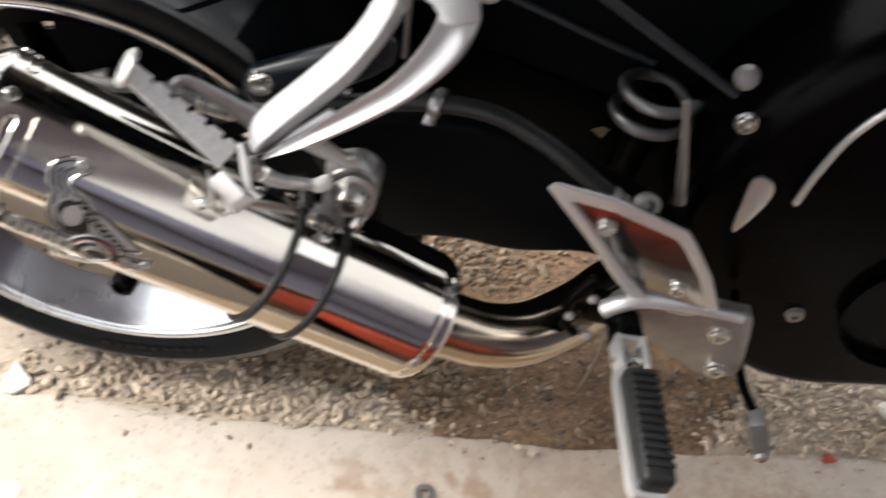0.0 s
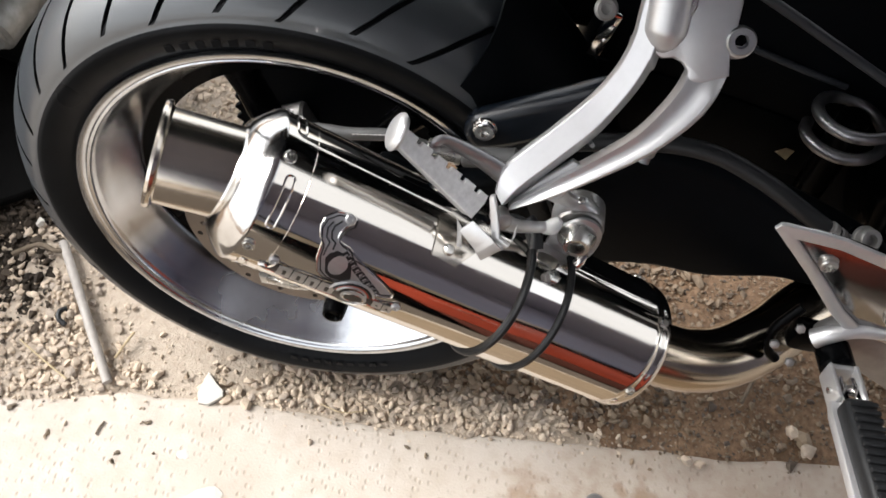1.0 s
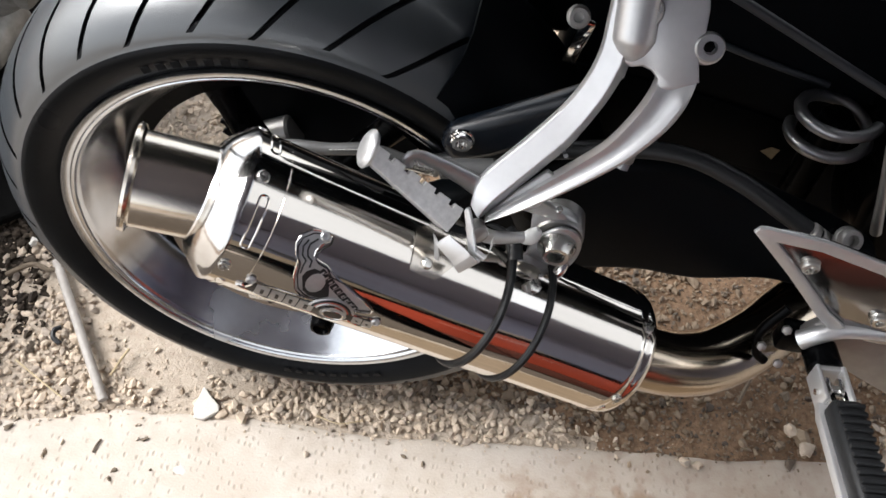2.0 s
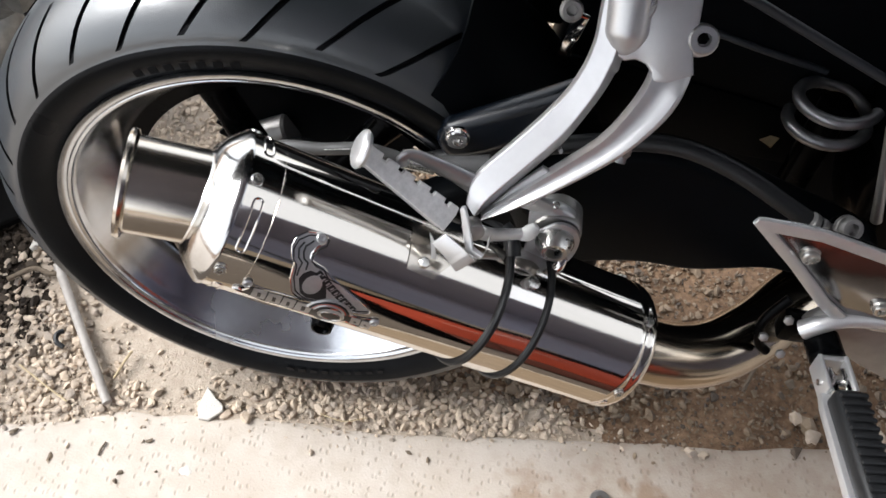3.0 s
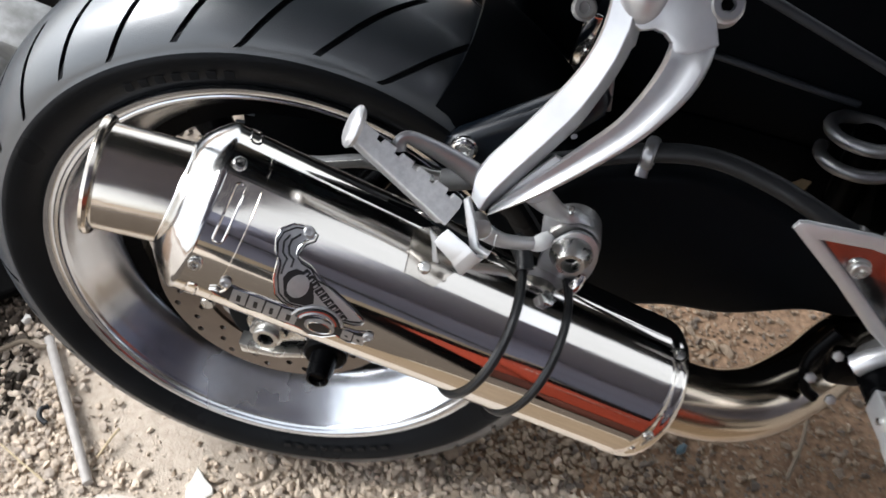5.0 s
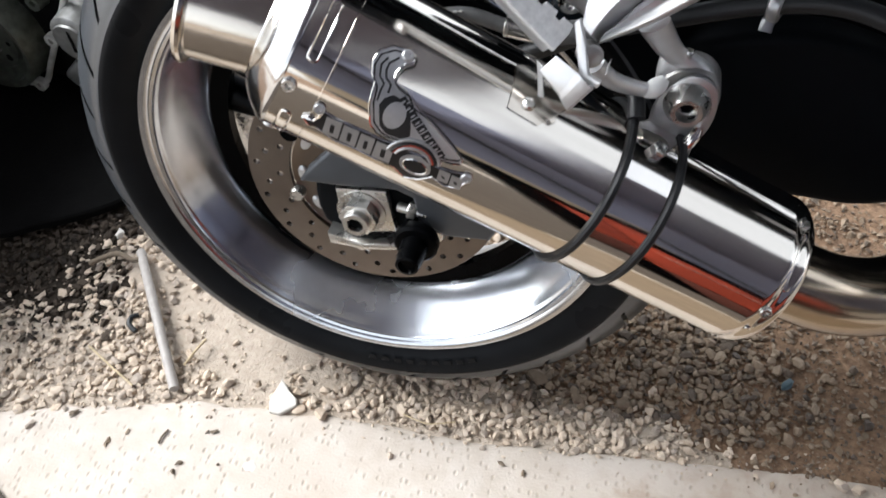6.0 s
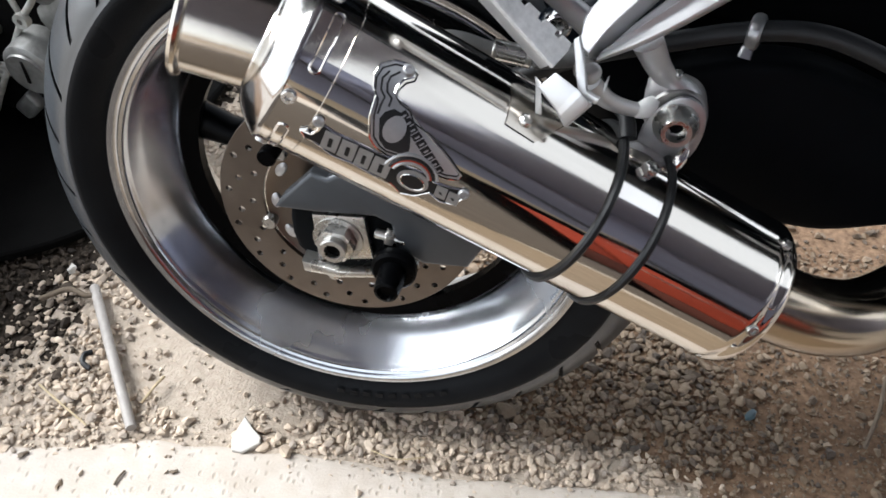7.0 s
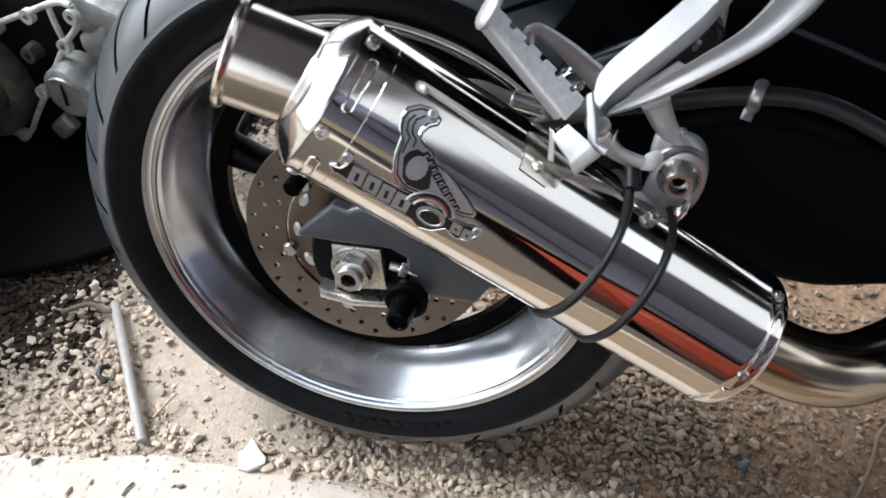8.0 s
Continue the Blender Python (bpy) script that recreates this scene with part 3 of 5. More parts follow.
def side(outline, depth0, depth1, bevel=0.0, seg=2, bm=None):
    """A flat piece parallel to the wheel: outline in bike x, z, from depth0 to depth1 counted towards the right side."""
    return prism(outline, depth0, depth1, YFLIP, bevel, seg, bm)


def out(x, z, depth):
    """A matrix on the right side of the bike whose z axis points out to the right."""
    return frame_at((x, -depth, z), (0, -1, 0), (1, 0, 0))


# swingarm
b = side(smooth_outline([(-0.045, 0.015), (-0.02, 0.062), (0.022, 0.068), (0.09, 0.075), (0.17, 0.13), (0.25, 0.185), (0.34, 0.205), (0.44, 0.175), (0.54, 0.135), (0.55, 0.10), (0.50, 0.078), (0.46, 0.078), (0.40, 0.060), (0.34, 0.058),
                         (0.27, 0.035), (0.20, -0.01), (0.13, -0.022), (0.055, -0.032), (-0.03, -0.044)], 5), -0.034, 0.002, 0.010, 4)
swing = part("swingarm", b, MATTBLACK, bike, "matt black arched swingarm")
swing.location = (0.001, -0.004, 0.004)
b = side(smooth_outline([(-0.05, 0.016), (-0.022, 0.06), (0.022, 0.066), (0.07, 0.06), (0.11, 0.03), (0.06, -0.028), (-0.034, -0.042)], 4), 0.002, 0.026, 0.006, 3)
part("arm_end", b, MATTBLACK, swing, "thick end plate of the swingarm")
part("axle_block", side([(-0.027, 0.018), (0.02, 0.024), (0.029, -0.022), (-0.022, -0.034)], 0.026, 0.036, 0.002), ZINC, swing, "bright axle adjuster block")
part("adjuster_rail", side([(-0.036, -0.032), (0.0, -0.037), (0.036, -0.03), (0.036, -0.037), (0.0, -0.045), (-0.034, -0.044)], 0.022, 0.043, 0.002), ZINC, swing)
b = hexagon(0.018, 0.0, 0.014, out(-0.003, -0.004, 0.035), 0.0015)
revolve([(0.023, 0), (0.023, 0.003), (0.018, 0.003)], out(-0.003, -0.004, 0.035), 30, bm=b)
revolve([(0.0125, 0.012), (0.0125, 0.020), (0.0115, 0.021), (0.0075, 0.021), (0.007, 0.004), (0, 0.004)], out(-0.003, -0.004, 0.035), 30, bm=b)
part("axle_nut", b, ZINC, swing, "hollow hexagon axle nut of zinc plated steel")
# black disc paints the shade inside the bore
part("axle_bore", revolve([(0, 0.0162), (0.0069, 0.0162), (0.0069, 0.0045), (0, 0.0045)], out(-0.003, -0.004, 0.035), 20), BLACK, swing, "black disc for the shade in the axle bore")
part("adjuster_bolt", rod((0.03, -0.034, 0.008), (0.058, -0.034, 0.004), 0.0045, 14, 0.001), ZINC, swing)
part("adjuster_nut", hexagon(0.008, 0, 0.008, frame_at((0.04, -0.034, 0.0065), (1, 0, -0.14))), ZINC, swing)
b = rod((0.047, -0.02, -0.012), (0.047, -0.046, -0.012), 0.0105, 20, 0.001)
revolve([(0.0, 0.0), (0.019, 0.0), (0.0205, 0.003), (0.0205, 0.010), (0.018, 0.0125), (0.0125, 0.013), (0.0118, 0.03), (0.0105, 0.039), (0.008, 0.04), (0.006, 0.036), (0, 0.036)], out(0.052, -0.015, 0.044), 28, bm=b)
part("paddock_bobbin", b, BLACK, swing, "glossy black paddock stand bobbin")
# brace with a bolt, dark blue
b = side(smooth_outline([(0.146, 0.196), (0.150, 0.212), (0.162, 0.221), (0.216, 0.255), (0.25, 0.275), (0.26, 0.250), (0.205, 0.202), (0.172, 0.183), (0.155, 0.182)], 3), 0.0105, 0.032, 0.009, 4)
brace = part("brace", b, BLUEBLACK, swing, "glossy blue black brace")
brace.location = (-0.003, 0.003, 0.0125)
part("brace_bolt", socket_head(out(0.1630, 0.2095, 0.0315), 0.0092, 0.0065), BRIGHT, brace)

# caliper bracket and caliper
b = side([(-0.060, 0.020), (-0.052, 0.034), (-0.026, 0.064), (-0.012, 0.060), (-0.004, 0.066), (0.03, 0.069), (0.12, 0.062), (0.13, 0.02), (0.115, -0.012), (0.075, -0.016), (0.05, -0.004), (0.045, 0.022), (0.03, 0.028), (-0.02, 0.022)], 0.024, 0.038, 0.004, 3)
bracket = part("caliper_bracket", b, GREYPAINT, bike, "blue grey caliper bracket")
bracket.location = swing.location
part("caliper", box((0.10, 0.06, 0.055), Matrix.Translation((0.11, -0.008, 0.085)) @ Matrix.Rotation(0.3, 4, "Y"), 0.008), MATTBLACK, bike, "black rear brake caliper")
part("bracket_bolt", rod((-0.066, -0.034, 0.068), (-0.066, -0.008, 0.068), 0.0085, 16, 0.001), BLACK, bracket)
# parts of the far side seen through the wheel
b = rod((-0.055, 0.15, 0.03), (-0.02, 0.15, 0.05), 0.02, 20, 0.003)
box((0.05, 0.02, 0.035), Matrix.Translation((-0.045, 0.145, 0.02)), 0.004, 2, b)
part("chain_adjuster", b, CASTDARK, swing, "grey alloy chain adjuster").location = (-0.012, 0, -0.034)
teeth = []
for k in range(90):
    r = 0.118 if k % 2 else 0.110
    teeth.append((r * math.cos(2 * math.pi * k / 90), r * math.sin(2 * math.pi * k / 90)))
part("sprocket", prism(teeth, 0.162, 0.168, AXLE, 0.0), MATTBLACK, wheel, "dark rear sprocket", smooth=False)
part("chain_guard", side(smooth_outline([(0.0, 0.14), (0.10, 0.16), (0.30, 0.16), (0.52, 0.12), (0.52, 0.06), (0.30, 0.08), (0.10, 0.07), (0.0, 0.10)], 3), -0.19, -0.165, 0.004), MATTBLACK, swing)
part("far_arm", side(smooth_outline([(-0.05, 0.03), (0.02, 0.05), (0.25, 0.10), (0.52, 0.12), (0.52, 0.03), (0.25, 0.02), (0.02, -0.035), (-0.05, -0.03)], 3), -0.215, -0.18, 0.006), MATTBLACK, swing)

# exhaust silencer
CANO, CANA = Vector((-0.2, -0.176, 0.3428)), Vector((0.8819, 0.1206, -0.4557)).normalized()
CAN = frame_at(CANO, CANA, (0, 0, 1))
R = 0.0572


def on_can(s, deg, r=R):
    """A point on the can: s along it, deg from its top towards the right side of the bike."""
    a = radians(deg)
    u = CAN.to_3x3().col[0]
    v = CANA.cross(u)
    return CANO + CANA * s + (u * math.cos(a) + v * math.sin(a)) * r


def can_ring(profile, segs=96, closed=False):
    return revolve(profile, CAN, segs, closed)


can = part("silencer", can_ring([(R, 0.231), (R, 0.2558), (R + 0.0003, 0.256), (R + 0.0003, 0.2568), (R, 0.257),
                                 (R, 0.574), (R + 0.0006, 0.5752), (R + 0.0006, 0.580), (R, 0.5812), (R, 0.5845), (R + 0.0006, 0.5857), (R + 0.0006, 0.591), (R - 0.001, 0.5935), (R - 0.006, 0.595), (0.03, 0.596)], 160),
           CANSTEEL, bike, "polished stainless steel round silencer")
part("end_cap", can_ring([(R - 0.001, 0.2335), (R + 0.0007, 0.233), (R + 0.0009, 0.2315), (R + 0.0003, 0.2300), (R - 0.0016, 0.2275), (R - 0.0048, 0.2240), (R - 0.0088, 0.2202), (R - 0.0130, 0.2168), (R - 0.0172, 0.2142), (R - 0.0200, 0.2130), (0.0355, 0.2124), (0.0345, 0.2110)], 128), CAPSTEEL, can, "bright chamfered end cap")
OUTLET = frame_at(CANO + CANA * 0.2135, (-0.955, -0.15, 0.26))
part("outlet_pipe", revolve([(0.0345, -0.008), (0.0345, 0.044), (0.036, 0.0455), (0.0382, 0.046), (0.0390, 0.0482), (0.0382, 0.0505), (0.036, 0.051), (0.0335, 0.049), (0.0325, 0.039), (0.032, -0.03), (0.0, -0.031)], OUTLET, 96), OUTSTEEL, can, "wide polished outlet with a rolled lip")


def can_line(points, r, w, mat, parent, name, label="", segs=6):
    """A fine bead along points given in s and degrees."""
    return part(name, tube([on_can(s, d, r) for s, d in points], w, segs, 0), mat, parent, label)


for d0, d1 in ((-40, -8), (27, 66), (104, 140)):
    loop = [(0.2432 + 0.0032 * math.cos(q), d0 + 3 + 3 * math.sin(q)) for q in np.linspace(math.pi, 2 * math.pi, 9)]
    loop += [(0.2432 + 0.0032, d) for d in np.linspace(d0 + 3, d1 - 3, 10)[1:]]
    loop += [(0.2432 + 0.0032 * math.cos(q), d1 - 3 + 3 * math.sin(q)) for q in np.linspace(0, math.pi, 9)[1:]]
    loop += [(0.2432 - 0.0032, d) for d in np.linspace(d1 - 3, d0 + 3, 10)[1:]]
    can_line(loop, R, 0.0009, STEEL, can, "pressed_rib")
for s, d in ((0.2379, 15.3), (0.2376, 84.3), (0.2379, -58), (0.2379, 155), (0.5823, 80.7), (0.5823, 12), (0.5823, -55)):
    n = (on_can(s, d) - (CANO + CANA * s))
    part("screw", socket_head(frame_at(on_can(s, d, R - 0.0005), n, CANA), 0.0042, 0.0032), ZINC, can)
for d0, d1 in ((22, 60), (100, 135)):
    loop = [(0.5835 + 0.002 * math.cos(q), d0 + 2 * math.sin(q)) for q in np.linspace(math.pi, 2 * math.pi, 7)] + [(0.5835 + 0.002 * math.cos(q), d1 + 2 * math.sin(q)) for q in np.linspace(0, math.pi, 7)] + [(0.5815, d0)]
    can_line(loop, R + 0.0006, 0.0006, STEEL, can, "pressed_rib")

part("strap", can_ring([(R, 0.443), (R + 0.0015, 0.4435), (R + 0.0015, 0.4785), (R, 0.479)], 96), STEEL, can, "steel clamp band round the silencer")
for s in (0.4415, 0.4805):
    part("rubber_edge", can_ring([(R, s - 0.0026), (R + 0.003, s - 0.0028), (R + 0.0045, s - 0.0013), (R + 0.0045, s + 0.0013), (R + 0.003, s + 0.0028), (R, s + 0.0026)], 96), BLACKRUBBER, can, "black rubber edge of the clamp")

# link pipe from the silencer to the engine
link_pipe = part("link_pipe", tube([(0.312, -0.106, 0.079), (0.345, -0.102, 0.066), (0.385, -0.094, 0.051), (0.425, -0.077, 0.043), (0.467, -0.045, 0.043), (0.51, 0.0, 0.043), (0.57, 0.05, 0.03), (0.68, 0.09, -0.02), (0.8, 0.1, -0.06)], 0.0305, 28, 8), PIPESTEEL, bike, "browned polished link pipe bending under the engine")
part("pipe_collar", can_ring([(0.0275, 0.590), (0.034, 0.591), (0.036, 0.594), (0.036, 0.602), (0.034, 0.605), (0.0275, 0.606)], 64), STEEL, link_pipe)


# emblem on the can, as plain shapes
def can_patch(outline, r, mat, parent, name, label="", thick=0.0005):
    """A thin plate lying on the can; the outline is in s and degrees."""
    b = bmesh.new()
    f = b.faces.new([b.verts.new((s * 60, d * 0.06, 0)) for s, d in outline])
    bmesh.ops.triangulate(b, faces=[f])
    for _ in range(2):
        long = [e for e in b.edges if e.calc_length() > 0.35]
        if long:
            bmesh.ops.subdivide_edges(b, edges=long, cuts=1)
            bmesh.ops.triangulate(b, faces=[q for q in b.faces if len(q.verts) > 3])
    ext = bmesh.ops.extrude_face_region(b, geom=b.faces[:])
    top = {v for v in ext["geom"] if isinstance(v, bmesh.types.BMVert)}
    for v in b.verts:
        v.co = on_can(v.co.x / 60, v.co.y / 0.06, r + (thick if v in top else 0.0))
    return part(name, b, mat, parent, label)


def oval(s, d, ws, wd, n=20):
    return [(s + ws * math.cos(q), d + wd * math.sin(q)) for q in np.linspace(0, 2 * math.pi, n + 1)[:-1]]


wing = [(0.2814, 37), (0.2754, 42.6), (0.2744, 49.4), (0.2772, 56.5), (0.2806, 59.6), (0.2816, 65.6), (0.2832, 73), (0.2890, 84), (0.295, 87.7), (0.3034, 88.8), (0.3124, 87), (0.3204, 84.4), (0.3324, 86), (0.3424, 84.7), (0.3484, 82.2), (0.3486, 78.9),
        (0.3374, 73.3), (0.3224, 67.4), (0.3094, 62.1), (0.3004, 57.1), (0.2934, 55.9), (0.2896, 53.6), (0.2892, 49.7), (0.2914, 44.1), (0.2954, 40.5), (0.2956, 36.3), (0.2904, 34.7)]
word = [(0.2525, 102), (0.2584, 101), (0.2614, 96), (0.2624, 90.6), (0.2704, 91.9), (0.2814, 91.2), (0.2914, 90.7), (0.2994, 90.8), (0.3084, 89), (0.3184, 89.7), (0.3314, 87.6), (0.3364, 91), (0.3474, 89), (0.3564, 85.8), (0.3594, 89.2), (0.3574, 93.6),
        (0.3544, 99.8), (0.3474, 102.5), (0.3384, 99.8), (0.3324, 108.4), (0.3244, 112.5), (0.3154, 107.7), (0.3034, 108), (0.2894, 107.1), (0.2764, 109.3), (0.2634, 105.4), (0.2574, 105.8)]
emblem = can_patch(wing, R, PLATE, can, "emblem", "etched grey metal emblem plate")
can_patch(word, R + 0.0002, INK, emblem, "lower_plate", "black backing of the lower row")


def inset(shape, ds, dd):
    """The outline drawn in towards its middle."""
    ms, md = np.mean([q[0] for q in shape]), np.mean([q[1] for q in shape])
    return [(s + ds * float(np.sign(ms - s)), d + dd * float(np.sign(md - d))) for s, d in shape]


for shape in (wing, word):
    can_line(shape + shape[:1], R + 0.0004, 0.0007, BRIGHT, emblem, "polished_edge", "polished raised edge")
can_line(inset(wing, 0.0018, 1.8) + inset(wing, 0.0018, 1.8)[:1], R + 0.0005, 0.0006, INK, emblem, "black_edge", "black outline")
can_line([(0.2814, 44.3), (0.2794, 49.6), (0.2814, 55.8), (0.2854, 58.6), (0.2854, 63.4), (0.2862, 69)], R + 0.0005, 0.0007, INK, emblem, "etched_line")
can_line([(0.2874, 41.5), (0.2834, 46.7), (0.2834, 51.2), (0.2854, 55.4), (0.2894, 57.5), (0.2900, 62.5)], R + 0.0005, 0.0007, INK, emblem, "etched_line")
can_patch([(0.2884, 70.9), (0.2894, 66), (0.2934, 62), (0.3014, 62.3), (0.3074, 67.8), (0.3114, 75.2), (0.3134, 80), (0.3094, 84), (0.3004, 85.5), (0.2944, 82.3)], R + 0.0005, INK, emblem, "inlay", "black inlay", 0.0003)
can_patch(oval(0.2993, 72.5, 0.0066, 8.4), R + 0.0008, PLATE, emblem, "round_field", "", 0.0005)
for k, (ws, wd, mat) in enumerate(((0.0170, 15.5, PLATE), (0.0145, 13.2, INK), (0.0130, 11.6, REDPAINT), (0.0115, 10.2, PLATE))):
    can_line([(0.3225 + ws * math.cos(q), 95.5 + wd * math.sin(q)) for q in np.linspace(math.pi * 1.02, math.pi * 1.86, 14)], R + 0.001, 0.0011 if k != 2 else 0.0006, mat, emblem, "arc")
can_patch(oval(0.3255, 97.2, 0.0102, 7.8), R + 0.0008, PLATE, emblem, "ring", "", 0.0007)
can_patch(oval(0.3255, 97.6, 0.0076, 5.0), R + 0.0015, INK, emblem, "ring_centre", "black oval", 0.0002)
can_line([(0.3255 + 0.0078 * math.cos(q), 97.6 + 5.2 * math.sin(q)) for q in np.linspace(0, 2 * math.pi, 25)], R + 0.0016, 0.0005, BRIGHT, emblem, "ring_edge")
for k in range(9):
    s, d = 0.2995 + 0.00435 * k, 59.4 + 2.45 * k
    can_patch([(s, d), (s + 0.0037, d + 2.0), (s + 0.0008, d + 6.8), (s - 0.0029, d + 4.8)], R + 0.0005, INK, emblem, "bar", "", 0.0003)
    can_patch([(s + 0.0011, d + 2.1), (s + 0.0021, d + 2.7), (s + 0.0006, d + 5.2), (s - 0.0004, d + 4.6)], R + 0.0009, PLATE, emblem, "bar", "", 0.0002)
for s, w in ((0.2650, 0.0098), (0.2762, 0.0098), (0.2874, 0.0090), (0.2978, 0.0112), (0.3395, 0.0072), (0.3480, 0.0072)):
    top, low = (92.6, 105.5) if s < 0.33 else (91.2, 99.0)
    can_patch([(s, top), (s + w, top - 0.6), (s + w + 0.0022, low), (s + 0.0020, low + 0.8)], R + 0.0007, PLATE, emblem, "bar", "", 0.0006)
    can_patch([(s + w * 0.42, top + 3.6), (s + w * 0.68, top + 3.4), (s + w * 0.68 + 0.0014, low - 2.8), (s + w * 0.42 + 0.0014, low - 2.6)], R + 0.0014, INK, emblem, "bar", "", 0.0002)
can_line([(0.2525, 101), (0.2555, 98.5), (0.2590, 99.8), (0.2612, 95), (0.2600, 90)], R + 0.001, 0.0011, BRIGHT, emblem, "curl")
for s, d in ((0.2912, 38.3), (0.3564, 88.5), (0.2590, 89.6)):
    n = (on_can(s, d) - (CANO + CANA * s))
    part("rivet", revolve([(0.0036, 0), (0.0036, 0.0014), (0.0028, 0.0024), (0.0017, 0.0024), (0.0012, 0.0014), (0, 0.0014)], frame_at(on_can(s, d, R + 0.0004), n, CANA), 16), PLATE, emblem)

# passenger footrest bracket: two curved arms meeting at the peg
SLANT = Vector((0, 0.55, 1)).normalized()
BR = Matrix((Vector((1, 0, 0)), SLANT, Vector((1, 0, 0)).cross(SLANT))).transposed().to_4x4()
BR.translation = Vector((0, -0.136, 0.2495)) + 0.004 * BR.to_3x3().col[2]


def arm(left, right, sec, bm=None, steps=6, flat_from=2.0):
    """A curved arm lofted between two edges, with the given cross-section of (share of the width, height); past flat_from it runs out flat."""
    l, r = spline([(*p, 0) for p in left], steps), spline([(*p, 0) for p in right], steps)
    n = 40
    pick = lambda line, f: line[int(f * (len(line) - 1))].lerp(line[min(int(f * (len(line) - 1)) + 1, len(line) - 1)], f * (len(line) - 1) % 1.0)
    b = bmesh.new()
    rings = []
    for i in range(n + 1):
        a, c = pick(l, i / n), pick(r, i / n)
        k = min(1.0, max(0.0, (i / n - flat_from) / 0.16))
        k = k * k * (3 - 2 * k)
        rings.append([b.verts.new((*a.lerp(c, f).xy, h if h < -0.008 else h + (min(h, 0.0012) - h) * k)) for f, h in sec])
    m = len(rings[0])
    for p, q in zip(rings, rings[1:]):
        for k in range(m):
            b.faces.new((p[k], p[(k + 1) % m], q[(k + 1) % m], q[k]))
    b.faces.new(rings[0]), b.faces.new(rings[-1])
    b.transform(BR)
    return merge(bm, b)


b = arm([(0.1763, 0.0135), (0.1797, 0.0334), (0.2037, 0.0636), (0.2203, 0.085), (0.2309, 0.1013), (0.2385, 0.1192), (0.242, 0.1366), (0.242, 0.1536), (0.242, 0.2091)],
        [(0.1859, 0.0043), (0.1956, 0.0158), (0.2205, 0.0464), (0.2355, 0.0654), (0.2455, 0.0832), (0.254, 0.1006), (0.2591, 0.115), (0.262, 0.1264), (0.2663, 0.2091)],
        [(0.0, -0.009), (0.0, 0.0005), (0.04, 0.0024), (0.66, 0.0080), (0.70, 0.0077), (1.0, -0.005), (1.0, -0.009)])
arm([(0.1898, 0.0095), (0.213, 0.0301), (0.2377, 0.0524), (0.2582, 0.0723), (0.2708, 0.0919), (0.2786, 0.1093), (0.2817, 0.1235), (0.2831, 0.1329)],
    [(0.1878, 0.0033), (0.2132, 0.0168), (0.2391, 0.0342), (0.272, 0.0605), (0.2929, 0.0841), (0.3033, 0.1026), (0.3074, 0.1217), (0.3054, 0.1329)],
    [(0.0, -0.009), (0.0, 0.003), (0.04, 0.0054), (0.12, 0.0050), (0.24, 0.0038), (0.36, 0.0033), (0.46, 0.0036), (0.58, 0.0048), (0.70, 0.0062), (0.80, 0.0068), (0.89, 0.0060), (0.95, 0.0036), (1.0, -0.002), (1.0, -0.009)], b, flat_from=0.74)
prism([(0.2469, 0.1339), (0.2429, 0.2091), (0.2923, 0.2091), (0.3026, 0.1689), (0.3041, 0.1488), (0.3038, 0.1376), (0.3078, 0.1235), (0.2923, 0.1159), (0.2816, 0.115), (0.2804, 0.1216), (0.276, 0.1259), (0.2694, 0.1278), (0.262, 0.1259)], -0.008, 0.0045, BR, 0.0025, 2, b)
prism([(0.1878, 0.0054), (0.2188, 0.0302), (0.2302, 0.0444), (0.2243, 0.0464), (0.2043, 0.0261)], -0.008, -0.001, BR, 0.001, 1, b)
tube([BR @ Vector(v) for v in ((0.2612, 0.1292, 0.001), (0.2605, 0.1365, 0.002), (0.2595, 0.1505, 0.0025), (0.2582, 0.1689, 0.003), (0.2564, 0.2091, 0.003))], lambda f: 0.0015 + 0.0125 * min(1.0, 2.6 * f) ** 0.8, 28, 8, b, flat=1.0, side=(1, 0, 0))
rod(BR @ Vector((0.3082, 0.1433, -0.01)), BR @ Vector((0.308, 0.1461, 0.0015)), 0.0105, 24, 0.001, b)
hanger = part("footrest_bracket", b, CAST, bike, "silver cast aluminium passenger footrest bracket")
hanger.data.set_sharp_from_angle(angle=radians(26))
b = revolve([(0.0125, 0.0), (0.0125, 0.009), (0.011, 0.0115), (0.007, 0.0115), (0.0065, 0.004), (0, 0.004)], BR @ Matrix.Translation((0.2616, 0.1628, 0)), 24)
part("mounting_bolt", b, ZINC, hanger)
b = revolve([(0.0095, 0.0), (0.0095, 0.0045), (0.0085, 0.0055), (0.0045, 0.0055), (0.004, 0.0005), (0, 0.0005)], BR @ Matrix.Translation((0.3079, 0.1467, 0.001)), 24)
part("mounting_bolt", b, CASTMID, hanger, "dull socket bolt")
# shade of the socket, as a black hexagon
part("bolt_socket", hexagon(0.0042, 0.0006, 0.0012, BR @ Matrix.Translation((0.3079, 0.1467, 0.001)), 0.0002), BLACK, hanger, "black hexagon for the shade in the socket")
part("support_pin", rod(BR @ Vector((0.2342, 0.0571, -0.02)), BR @ Vector((0.2341, 0.0597, 0.0)), 0.0016, 10), CASTMID, hanger)
# exhaust mounting ear below the bracket: two struts that enclose a hole
b = tube([(0.187, -0.139, 0.241), (0.198, -0.128, 0.226), (0.213, -0.116, 0.215), (0.229, -0.106, 0.209)], lambda f: 0.0066 - 0.0014 * f, 14, 6, flat=0.8)
